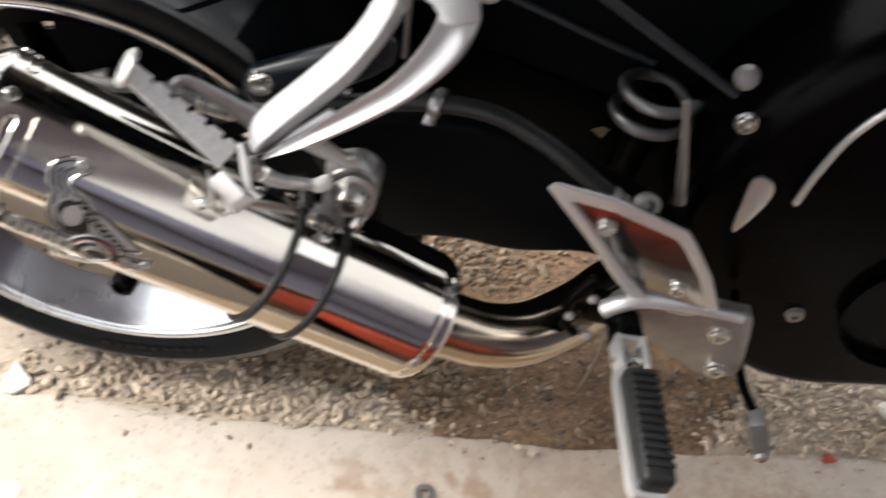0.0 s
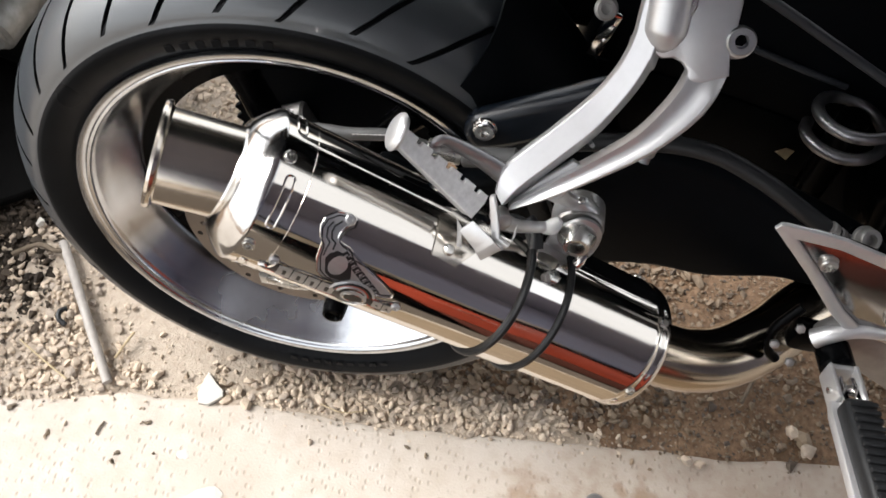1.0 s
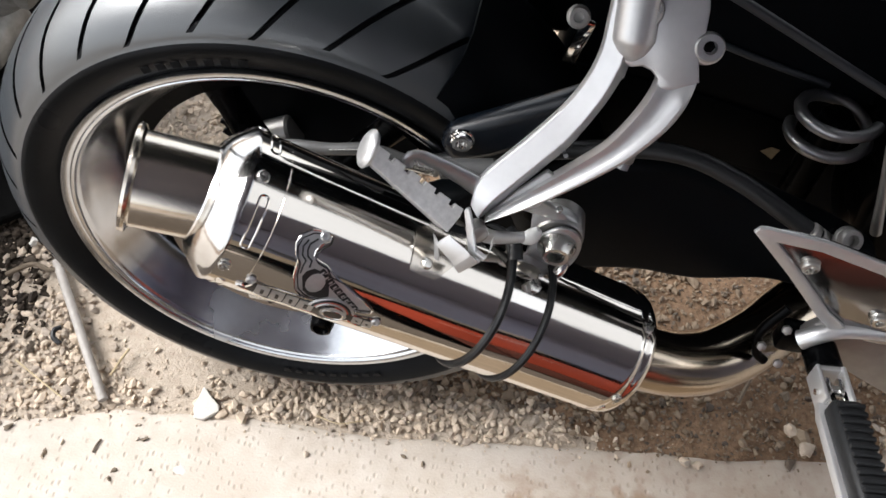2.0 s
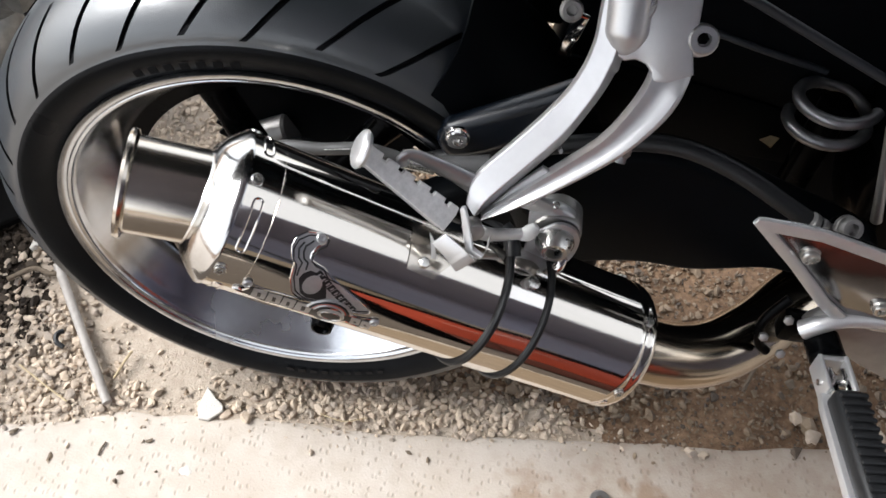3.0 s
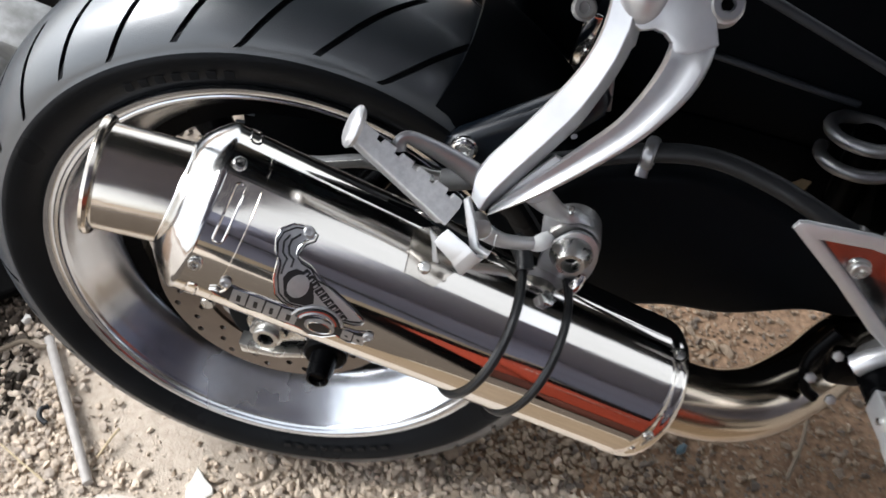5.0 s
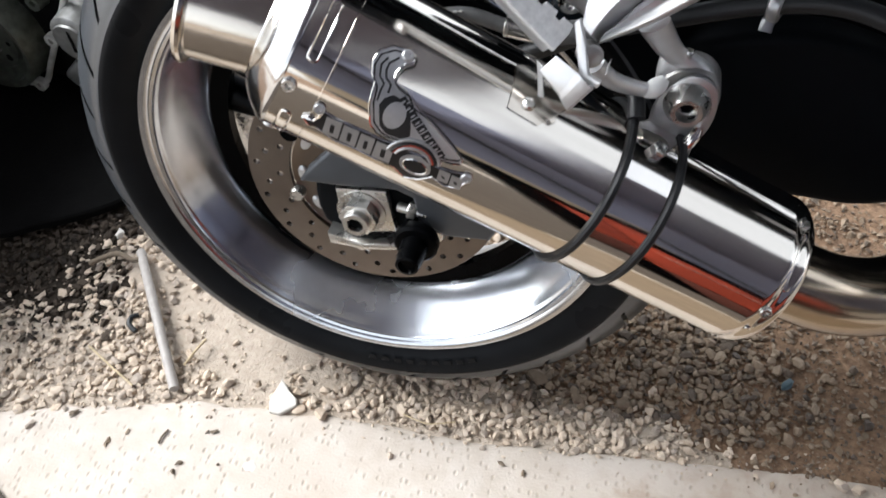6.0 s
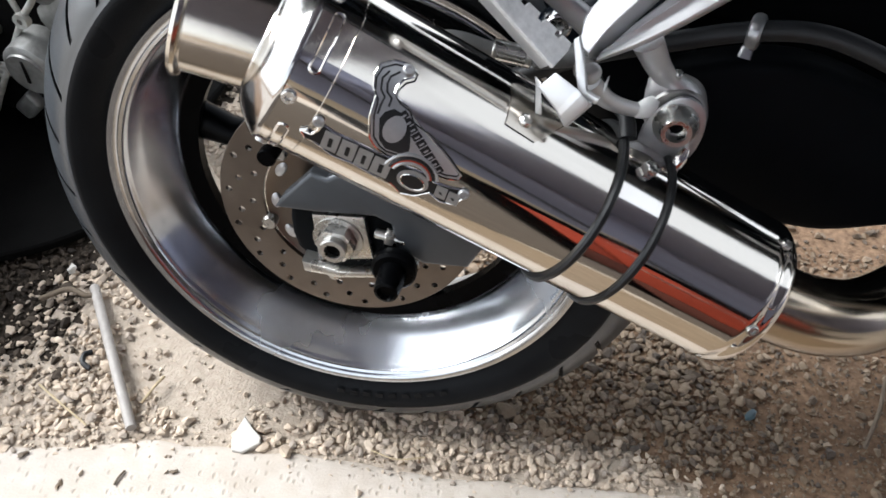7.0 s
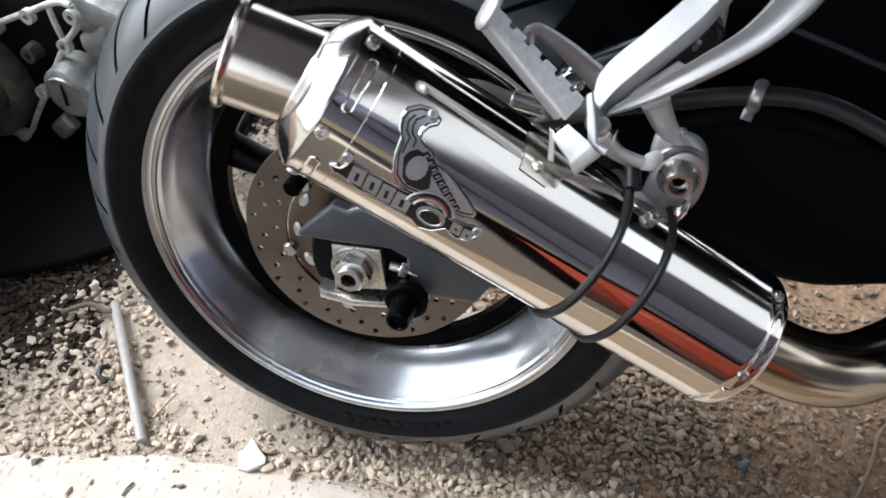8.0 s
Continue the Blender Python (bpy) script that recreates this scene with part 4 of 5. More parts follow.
tube([(0.217, -0.121, 0.263), (0.222, -0.114, 0.253), (0.228, -0.105, 0.241), (0.236, -0.096, 0.229), (0.246, -0.094, 0.222)], lambda f: 0.0098 - 0.0030 * f, 14, 6, b, flat=0.6)
prism(smooth_outline([(0.226, 0.228), (0.234, 0.231), (0.250, 0.228), (0.262, 0.218), (0.266, 0.204), (0.260, 0.190), (0.246, 0.184), (0.232, 0.190), (0.226, 0.204)], 4), 0.086, 0.098, YFLIP, 0.004, 3, b)
part("exhaust_ear", b, CAST, hanger, "cast struts and eye that carry the silencer")
b = revolve([(0.0, -0.022), (0.0165, -0.022), (0.020, -0.018), (0.020, 0.003), (0.0185, 0.005), (0, 0.005)], out(0.2478, 0.2045, 0.095), 36)
part("bush_housing", b, CASTDARK, hanger, "dark round rubber bush")
for dx in (0.0, 0.009):
    part("housing_stud", rod((0.233 + dx, -0.094, 0.226), (0.2335 + dx, -0.098, 0.236), 0.003, 12, 0.001), ZINC, hanger)
b = side(smooth_outline([(0.2285, 0.201), (0.241, 0.2180), (0.2505, 0.2225), (0.2615, 0.2175), (0.2665, 0.2050), (0.265, 0.186), (0.257, 0.168), (0.250, 0.152), (0.231, 0.157), (0.2265, 0.180)], 4), 0.102, 0.1055, 0.0012)
tab = part("clamp_tab", b, PLATE, can, "steel tab of the clamp")
b = tube([(0.2585, -0.108, 0.187), (0.255, -0.1115, 0.179), (0.2495, -0.114, 0.170)], lambda f: 0.0028 + 0.002 * math.sin(3.1 * f), 12, 5)
part("tab_rib", b, STEEL, can, "pressed rib of the tab")
part("clamp_nut", hexagon(0.0058, 0.0, 0.007, frame_at(on_can(0.4605, 18, R + 0.001), on_can(0.4605, 18) - (CANO + CANA * 0.4605), CANA)), ZINC, can)
b = revolve([(0.0152, 0.0), (0.0152, 0.0026), (0.0098, 0.0125), (0.0068, 0.0125), (0.0060, 0.004), (0, 0.004)], out(0.2478, 0.2025, 0.1055), 32)
part("cone_bolt", b, ZINC, can, "bright conical clamp bolt")
# black hexagon colours the cone bolt's socket dark, as in shade
part("bolt_socket", hexagon(0.0050, 0.0042, 0.0048, out(0.2478, 0.2025, 0.1055), 0.0002), BLACK, can, "black hexagon for the shade in the socket")
part("clay_lump", tube([(0.219, -0.112, 0.209), (0.226, -0.111, 0.214), (0.231, -0.108, 0.220)], lambda f: 0.003 + 0.0032 * math.sin(3.1 * f), 10, 4), WHITEPRINT, hanger, "pale lump of sealant")
plate = can_patch([(0.3555, 8), (0.358, 38.5), (0.3795, 40), (0.3895, 27), (0.400, 12), (0.405, -4), (0.372, -4)], R + 0.0002, OUTSTEEL, can, "wear_plate", "grey steel plate under the footpeg", 0.0012)
part("plate_rivet", revolve([(0, 0.003), (0.003, 0.003), (0.0042, 0.0018), (0.0046, 0), (0, 0)], frame_at(on_can(0.3695, 30.5, R + 0.0012), on_can(0.3695, 30.5) - (CANO + CANA * 0.371), CANA), 16), ZINC, plate)
b = tube([on_can(0.4425, 2, R + 0.004), on_can(0.437, -8, R + 0.012), on_can(0.430, -14, R + 0.014)], lambda f: 0.0058 - 0.001 * f, 12, 5)
part("clamp_end", b, BLACKRUBBER, can, "black rubber end of the clamp strip")

# folded passenger footpeg
PEG_END = Vector((0.1000, -0.1315, 0.3055))
PEG = frame_at(PEG_END, (0.0650, -0.0033, -0.053), (0.465, -0.634, 0.616))
taper = lambda u: 0.0062 + 0.042 * u
notched = [(0.0, taper(0)), (0.0, -taper(0))]
for k in range(5):
    u = 0.018 + 0.0138 * k
    w = taper(u)
    notched += [(u - 0.0024, -w), (u - 0.0018, 0.0036 - w), (u + 0.0018, 0.0036 - w), (u + 0.0024, -w)]
notched += [(0.083, -taper(0.083)), (0.0842, -0.004), (0.083, taper(0.083))]
ALONG = Matrix(((0, 0, 1, 0), (0, 1, 0, 0), (1, 0, 0, 0), (0, 0, 0, 1)))
b = prism(notched, 0.0022, 0.0062, PEG @ ALONG, 0.0006, 1)
peg = part("passenger_footpeg", b, PEGCAST, bike, "folded aluminium passenger footpeg with a notched edge")
peg.location = (0.001, -0.0095, 0.004)
b = prism([(0.001, 0.0060), (0.001, -0.0040), (0.081, -0.0070), (0.081, 0.0094)], -0.009, 0.0024, PEG @ ALONG, 0.002, 2)
part("peg_core", b, CAST, peg, "smooth lower side of the footpeg")
part("peg_end", revolve([(0, 0.0025), (0.010, 0.0025), (0.0128, 0.0008), (0.0136, -0.001), (0.012, -0.0035), (0, -0.0035)], frame_at((0.1025, -0.1345, 0.3085), (-0.9, -0.15, 0.45)), 28), CAST, peg, "rounded end disc")


def folded_strip(rows, back, bm=None):
    """A bent piece of sheet metal through pairs of edge points, with its thickness given by the vector back."""
    b = bmesh.new()
    front = [[b.verts.new(p) for p in r] for r in rows]
    rear = [[b.verts.new(Vector(p) + Vector(back)) for p in r] for r in rows]
    for k in range(len(rows) - 1):
        (a0, a1), (c0, c1) = front[k], front[k + 1]
        (d0, d1), (e0, e1) = rear[k], rear[k + 1]
        for f in ((a0, a1, c1, c0), (d0, e0, e1, d1), (a0, c0, e0, d0), (a1, d1, e1, c1)):
            b.faces.new(f)
    for k in (0, -1):
        b.faces.new((front[k][0], rear[k][0], rear[k][1], front[k][1]))
    bmesh.ops.recalc_face_normals(b, faces=b.faces[:])
    bmesh.ops.bevel(b, geom=b.edges[:], offset=0.0006, segments=2, profile=0.5, affect="EDGES")
    return merge(bm, b)


b = folded_strip([((0.1648, -0.1466, 0.2495), (0.1562, -0.1495, 0.2400)), ((0.1785, -0.1534, 0.2446), (0.1692, -0.1535, 0.2286)), ((0.1815, -0.1556, 0.2428), (0.1712, -0.1550, 0.2262)),
                  ((0.1876, -0.1568, 0.2379), (0.1753, -0.1555, 0.2201)), ((0.1890, -0.1545, 0.2362), (0.1767, -0.1532, 0.2184)), ((0.1875, -0.1480, 0.2362), (0.1752, -0.1465, 0.2184))], (-0.0008, 0.0028, -0.0018))
part("peg_hinge", b, CAST, peg, "bent sheet hinge of the footpeg")
b = folded_strip([((0.1530, -0.1420, 0.2425), (0.1572, -0.1482, 0.2428)), ((0.1548, -0.1440, 0.2340), (0.1585, -0.1490, 0.2340)), ((0.1565, -0.1480, 0.2215), (0.1605, -0.1492, 0.2215))], (0.0, 0.0022, -0.0010))
part("hinge_plate", b, CAST, peg, "bright side plate of the hinge")
part("hinge_pin", revolve([(0, 0.0035), (0.0052, 0.0035), (0.0068, 0.0025), (0.0072, -0.008), (0, -0.008)], frame_at((0.1839, -0.1395, 0.2488), (0.35, -0.85, 0.2)), 22), CASTDARK, peg, "dark hinge pin")
b = folded_strip([((0.1745, -0.1375, 0.2690), (0.1715, -0.1365, 0.2660)), ((0.1800, -0.1430, 0.2560), (0.1755, -0.1430, 0.2520)), ((0.1840, -0.1505, 0.2420), (0.1795, -0.1500, 0.2385)), ((0.1918, -0.1552, 0.2408), (0.1905, -0.1545, 0.2365)), ((0.1945, -0.1500, 0.2450), (0.1935, -0.1495, 0.2410)), ((0.1950, -0.1420, 0.2490), (0.1940, -0.1415, 0.2450))], (0.001, 0.0035, 0.0))
part("hinge_fork", b, CAST, hanger, "cast fork that holds the hinge pin").location = peg.location
b = tube([(0.181, -0.113, 0.265), (0.168, -0.115, 0.275), (0.155, -0.118, 0.2845), (0.142, -0.1205, 0.2925), (0.1345, -0.1225, 0.2962), (0.1300, -0.1245, 0.2938), (0.1300, -0.1262, 0.2880)], lambda f: 0.0088 - 0.0040 * min(1, 1.6 * f), 12, 6, flat=0.55)
part("guard_loop", b, CASTMID, hanger, "cast guard beside the footpeg").location = (0, -0.008, 0.004)

# rider's heel guard, peg and bracket
b = side(smooth_outline([(0.404, 0.2275), (0.45, 0.226), (0.507, 0.211), (0.518, 0.203), (0.545, 0.17), (0.567, 0.134), (0.563, 0.124), (0.545, 0.112), (0.50, 0.124), (0.478, 0.142), (0.442, 0.184), (0.406, 0.222)], 3), 0.077, 0.081, 0.0015)
heel = part("heel_guard", b, HEEL, bike, "polished steel heel guard")
heel.location = (-0.010, -0.012, 0.020)
b = side([(0.396, 0.226), (0.3985, 0.2315), (0.404, 0.2325), (0.45, 0.2290), (0.508, 0.2140), (0.519, 0.2035), (0.546, 0.1705), (0.568, 0.1345), (0.560, 0.1305), (0.537, 0.167), (0.512, 0.196), (0.503, 0.2035), (0.45, 0.2175),
          (0.416, 0.2195), (0.450, 0.186), (0.487, 0.1475), (0.507, 0.132), (0.499, 0.1235), (0.478, 0.1415), (0.44, 0.1825)], 0.081, 0.0855, 0.0018, 2)
part("raised_edge", b, CAST, heel, "satin raised edge")
for x, z in ((0.45, 0.198), (0.528, 0.147)):
    part("guard_screw", socket_head(out(x, z, 0.081), 0.0068, 0.0055), ZINC, heel)
b = side(smooth_outline([(0.494, 0.088), (0.512, 0.114), (0.565, 0.118), (0.60, 0.118), (0.613, 0.112), (0.634, 0.045), (0.628, 0.03), (0.609, 0.024), (0.565, 0.045), (0.52, 0.07)], 3), 0.07, 0.086, 0.003)
carrier = part("footpeg_bracket", b, CASTDARK, bike, "grey cast footpeg bracket")
carrier.location = (-0.017, -0.004, 0.027)
part("bracket_lip", tube([(0.488, -0.093, 0.098), (0.499, -0.093, 0.110), (0.52, -0.09, 0.118), (0.565, -0.086, 0.117), (0.602, -0.086, 0.116)], lambda f: 0.0085 - 0.004 * f, 12, 6), CAST, carrier, "bright upper lip of the bracket")
for x, z in ((0.593, 0.09), (0.612, 0.04)):
    part("bracket_bolt", socket_head(out(x, z, 0.086), 0.0085, 0.006), ZINC, carrier)
P0, P1 = Vector((0.506, -0.092, 0.092)), Vector((0.520, -0.245, 0.104))
pd = (P1 - P0).normalized()
part("peg_knuckle", rod(P0, P0 + pd * 0.026, 0.0145, 28, 0.003), BLACK, carrier, "dark round footpeg boss")
FP = frame_at(P0 + pd * 0.026, pd, (0, 0, 1))
b = box((0.022, 0.004, 0.034), FP @ Matrix.Translation((0, 0.0108, 0.017)), 0.0018, 2)
box((0.022, 0.004, 0.034), FP @ Matrix.Translation((0, -0.0108, 0.017)), 0.0018, 2, b)
box((0.018, 0.025, 0.005), FP @ Matrix.Translation((0, 0, 0.002)), 0.0018, 2, b)
part("peg_fork", b, CAST, carrier, "bright hinge fork")
for y in (-0.0055, 0.0055):
    part("fork_tongue", box((0.017, 0.0055, 0.026), FP @ Matrix.Translation((0.001, y, 0.024)), 0.002, 2), BRIGHT, carrier)
part("hinge_pin", rod(FP @ Vector((0.001, -0.015, 0.022)), FP @ Vector((0.001, 0.015, 0.022)), 0.0028, 12), ZINC, carrier)
part("peg_return_spring", tube([tuple(FP @ Vector((0.0042 * math.cos(q) + 0.004, 0.0062 * q / 38 - 0.003, 0.022 + 0.0042 * math.sin(q)))) for q in np.linspace(0, 38, 120)], 0.0008, 6, 0), ZINC, carrier)
core = prism([(-0.0115, 0.0), (0.0115, 0.0), (0.0138, 0.012), (0.0148, 0.102), (0.012, 0.110), (-0.0138, 0.110), (-0.0150, 0.02)], -0.007, 0.003, FP @ Matrix(((0, 0, 1, 0), (1, 0, 0, 0), (0, 1, 0, 0), (0, 0, 0, 1))) @ Matrix.Translation((0.004, 0.032, 0)), 0.003, 2)
part("peg_core", core, CAST, carrier, "silver aluminium core of the footpeg")
b = box((0.022, 0.0265, 0.100), FP @ Matrix.Translation((0.009, 0.0005, 0.088)), 0.006, 3)
part("peg_rubber", b, BLACKRUBBER, carrier, "black rubber pad of the footpeg")
for k in range(12):
    part("rubber_rib", box((0.005, 0.0225, 0.0044), FP @ Matrix.Translation((0.0205, 0.0, 0.046 + 0.0072 * k)), 0.0018, 2), BLACKRUBBER, carrier)
# brake pedal
b = tube([(0.634, -0.120, 0.056), (0.630, -0.09, 0.050), (0.632, -0.04, 0.045), (0.64, 0.03, 0.04)], 0.0045, 12, 6)
pedal = part("brake_pedal", b, BLACK, bike, "dark steel brake pedal lever")
PP, PQ = Vector((0.634, -0.126, 0.060)), Vector((0.664, -0.130, 0.008))
part("pedal_pad", box((0.022, 0.016, (PQ - PP).length), frame_at((PP + PQ) / 2, PQ - PP, (0, -1, 0)), 0.004, 2), HOSE, pedal, "grey ribbed rubber pedal tip")
part("pedal_bolt", revolve([(0, 0), (0.0065, 0), (0.0065, 0.004), (0.004, 0.006), (0, 0.006)], frame_at(PQ + Vector((-0.006, -0.008, 0.008)), (0, -1, 0.3)), 14), ZINC, pedal)
b = tube([(0.462, -0.07, 0.13), (0.447, -0.08, 0.105), (0.452, -0.085, 0.08), (0.462, -0.086, 0.070)], 0.0045, 10, 6)
part("pedal_pivot", b, BLACK, pedal)
b = box((0.03, 0.02, 0.03), Matrix.Translation((0.478, -0.075, 0.10)), 0.006, 2)
part("pivot_block", b, BLACK, pedal)
for p in ((0.462, -0.086, 0.122), (0.449, -0.09, 0.098), (0.472, -0.09, 0.076)):
    part("pivot_bolt", hexagon(0.0044, 0.0, 0.004, frame_at(p, (-0.2, -1, 0.6)), 0.0008), CASTDARK, pedal)

# brake hose along the swingarm, its clip, and the brake cylinder
hose = part("brake_hose", tube([(0.12, -0.01, 0.16), (0.18, -0.016, 0.195), (0.242, -0.018, 0.218), (0.2945, -0.020, 0.235), (0.34, -0.024, 0.241), (0.385, -0.034, 0.233), (0.43, -0.050, 0.219), (0.455, -0.06, 0.212)], 0.0075, 14, 8), HOSEBLACK, bike, "black rubber brake hose")
clip = [(0.297 + 0.003 * math.cos(q), -0.0205 + 0.0100 * math.cos(q), 0.2358 + 0.0100 * math.sin(q)) for q in np.linspace(-1.5, 4.5, 22)]
part("hose_clip", tube(clip + [(0.2945, -0.0225, 0.2235), (0.2935, -0.026, 0.2170)], 0.0030, 8, 0, flat=1.6, side=(1, 0, 0)), CASTMID, hose, "pale band clip with a loose tail round the hose")
for x in (0.443, 0.451, 0.459):
    part("hose_ferrule", rod((x, -0.058 - (x - 0.443) * 0.15, 0.2165 - (x - 0.443) * 0.5), (x + 0.006, -0.059 - (x - 0.443) * 0.15, 0.2135 - (x - 0.443) * 0.5), 0.0095, 16, 0.0012), CASTDARK, hose)
part("banjo_bolt", socket_head(frame_at((0.471, -0.062, 0.220), (0.1, -1, 0.9)), 0.009, 0.012), CASTDARK, hose)
part("brake_cylinder", rod((0.472, -0.055, 0.215), (0.50, -0.05, 0.15), 0.012, 20, 0.003), BLACK, hose)
cable = part("rear_hose", tube([(0.0, -0.045, 0.190), (0.025, -0.048, 0.201), (0.055, -0.05, 0.206), (0.089, -0.05, 0.2135), (0.116, -0.05, 0.209), (0.137, -0.05, 0.206)], 0.0052, 14, 8), HOSE, bike, "grey braided hose with pale print")
for k in range(9):
    part("print_bar", box((0.0022, 0.0006, 0.003), frame_at((0.058 + 0.0036 * k, -0.0545, 0.2105 + 0.0009 * k), (0.97, 0, 0.22), (0, -0.75, 0.65)) @ Matrix.Rotation(math.pi / 2, 4, "Y")), WHITEPRINT, cable, smooth=False)
part("ferrule", rod((0.118, -0.05, 0.2087), (0.147, -0.05, 0.206), 0.0078, 18, 0.001), ZINC, cable, "plated hose end")
part("rubber_boot", rod((0.147, -0.05, 0.206), (0.192, -0.05, 0.217), 0.0085, 18, 0.002), HOSE, cable)

# shock spring
turns = [(0.508 + 0.036 * math.cos(q), 0.13 + 0.036 * math.sin(q), 0.141 + 0.0044 * q) for q in np.linspace(2.6, 12.0, 90)]
shock = part("shock_spring", tube(turns, 0.0062, 10, 0), CASTMID, bike, "silver coil of the rear shock absorber")
part("damper", rod((0.508, 0.13, 0.02), (0.508, 0.13, 0.185), 0.016, 20, 0.002), BLACK, shock)

part("paper_scrap", prism([(-0.0105, 0.0), (0.0, 0.0060), (0.0095, 0.0045), (0.003, -0.0065)], 0.0, 0.0008, frame_at((0.4770, 0.1555, 0.0992), (0, -1, 0.7), (1, 0, 0))), STRAW, bike, "pale scrap of paper caught in the frame")

# frame, engine and tail in the dark
part("frame_rail", tube([(0.30, 0.068, 0.352), (0.383, 0.07, 0.316), (0.47, 0.07, 0.278), (0.549, 0.0716, 0.243)], 0.0042, 10, 6), GREYPAINT, bike, "thin grey edge of the frame")
part("frame_brace", tube([(0.330, 0.167, 0.2275), (0.352, 0.165, 0.2225), (0.385, 0.164, 0.216), (0.42, 0.163, 0.208), (0.461, 0.163, 0.199), (0.50, 0.165, 0.190)], 0.0036, 10, 6), GREYPAINT, bike, "thin grey brace on the frame")
part("guide_rod", rod((0.258, 0.0155, 0.305), (0.2635, 0.0137, 0.245), 0.0024, 10), CASTMID, bike, "thin silver guide rod behind the bracket")
b = rod((0.2405, 0.018, 0.2445), (0.2462, 0.0137, 0.2545), 0.0042, 12, 0.001)
hexagon(0.0058, 0.0, 0.0045, frame_at((0.2462, 0.0130, 0.2530), (0.25, -0.7, 0.65)), 0.0008, b)
part("guide_bolt", b, BRIGHT, bike, "bright bolt of the hose guide")
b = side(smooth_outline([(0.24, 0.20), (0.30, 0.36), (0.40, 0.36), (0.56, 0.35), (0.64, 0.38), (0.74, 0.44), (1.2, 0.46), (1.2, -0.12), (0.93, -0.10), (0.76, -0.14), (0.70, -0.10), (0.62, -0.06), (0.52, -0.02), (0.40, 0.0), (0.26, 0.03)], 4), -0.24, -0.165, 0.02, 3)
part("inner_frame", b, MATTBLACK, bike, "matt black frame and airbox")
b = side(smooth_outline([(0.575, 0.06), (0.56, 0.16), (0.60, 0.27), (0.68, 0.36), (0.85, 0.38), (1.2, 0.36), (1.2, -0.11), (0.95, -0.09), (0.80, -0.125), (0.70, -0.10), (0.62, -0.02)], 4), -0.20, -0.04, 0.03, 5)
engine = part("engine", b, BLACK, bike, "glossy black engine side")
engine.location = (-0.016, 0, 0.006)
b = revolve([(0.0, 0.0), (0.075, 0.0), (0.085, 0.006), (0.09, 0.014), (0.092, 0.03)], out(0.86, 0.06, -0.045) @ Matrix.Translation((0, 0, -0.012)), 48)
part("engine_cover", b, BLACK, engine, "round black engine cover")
for x, z in ((0.735, 0.01),):
    part("cover_bolt", socket_head(out(x, z, -0.041), 0.009, 0.007), CASTDARK, engine)
part("cover_bolt", socket_head(out(0.573, 0.232, -0.045), 0.009, 0.008), ZINC, engine)
part("silver_tab", side(smooth_outline([(0.606, 0.180), (0.626, 0.177), (0.631, 0.152), (0.620, 0.108), (0.611, 0.14)], 3), -0.042, -0.036, 0.002), CAST, engine, "bright polished tab")
part("lever_rod", tube([(0.4887, -0.03, 0.2928), (0.5072, -0.03, 0.2445), (0.5256, -0.03, 0.1935)], lambda f: 0.0028 + 0.002 * f, 10, 5), CASTDARK, engine, "thin grey rod")
part("drain_cable", tube([(0.652, 0.034, 0.165), (0.650, 0.032, 0.20), (0.654, 0.030, 0.255), (0.674, 0.028, 0.30), (0.72, 0.024, 0.345), (0.80, 0.02, 0.37)], 0.0036, 10, 6), CAST, engine, "thin silver cable")
part("grey_cap", revolve([(0, 0), (0.010, 0), (0.011, 0.004), (0.008, 0.010), (0, 0.011)], frame_at((0.552, 0.045, 0.275), (-0.1, -1, 0.5)), 18), CASTDARK, engine)
b = prism(smooth_outline([(-0.22, 0.52), (-0.26, 0.58), (0.1, 0.64), (0.7, 0.70), (1.4, 0.72), (1.4, 0.46), (0.6, 0.46), (0.2, 0.455)], 4), 0.125, -0.20, YFLIP, 0.03, 4)
part("tail_body", b, BLUEBLACK, bike, "glossy dark tail bodywork above the wheel")


# mudguard that hugs the front of the tyre
def hugger_mesh():
    prof = [(0.268, -0.0065), (0.281, -0.003), (0.297, 0.004), (0.309, 0.016), (0.317, 0.04), (0.320, 0.0775), (0.317, 0.115), (0.309, 0.139), (0.297, 0.155), (0.275, 0.167),
            (0.277, 0.170), (0.299, 0.158), (0.312, 0.141), (0.320, 0.116), (0.323, 0.0775), (0.320, 0.039), (0.312, 0.014), (0.299, 0.001), (0.282, -0.006), (0.268, -0.0095)]
    b = bmesh.new()
    rings = []
    for k, a in enumerate(np.radians(np.linspace(61, -4, 34))):
        rings.append([b.verts.new((r * math.cos(a), y, r * math.sin(a))) for r, y in prof])
    n = len(prof)
    for p, q in zip(rings, rings[1:]):
        for k in range(n):
            b.faces.new((p[k], p[(k + 1) % n], q[(k + 1) % n], q[k]))
    b.faces.new(rings[0]), b.faces.new(rings[-1])
    return b


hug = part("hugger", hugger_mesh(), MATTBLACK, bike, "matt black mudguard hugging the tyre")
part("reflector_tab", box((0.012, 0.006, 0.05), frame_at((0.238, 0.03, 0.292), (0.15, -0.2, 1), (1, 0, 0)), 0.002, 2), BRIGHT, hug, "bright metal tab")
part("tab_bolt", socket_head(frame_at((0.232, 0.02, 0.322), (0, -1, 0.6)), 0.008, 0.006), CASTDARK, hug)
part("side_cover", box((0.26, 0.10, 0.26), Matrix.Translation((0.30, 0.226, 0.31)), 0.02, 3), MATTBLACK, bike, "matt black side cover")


# ---- loose things on the ground ----
stick = link("plastic_pipe", tube([(-0.372, 0.068, 0.004), (-0.30, -0.03, 0.007), (-0.24, -0.112, 0.0065)], 0.0062, 14, 6), GREYPIPE)
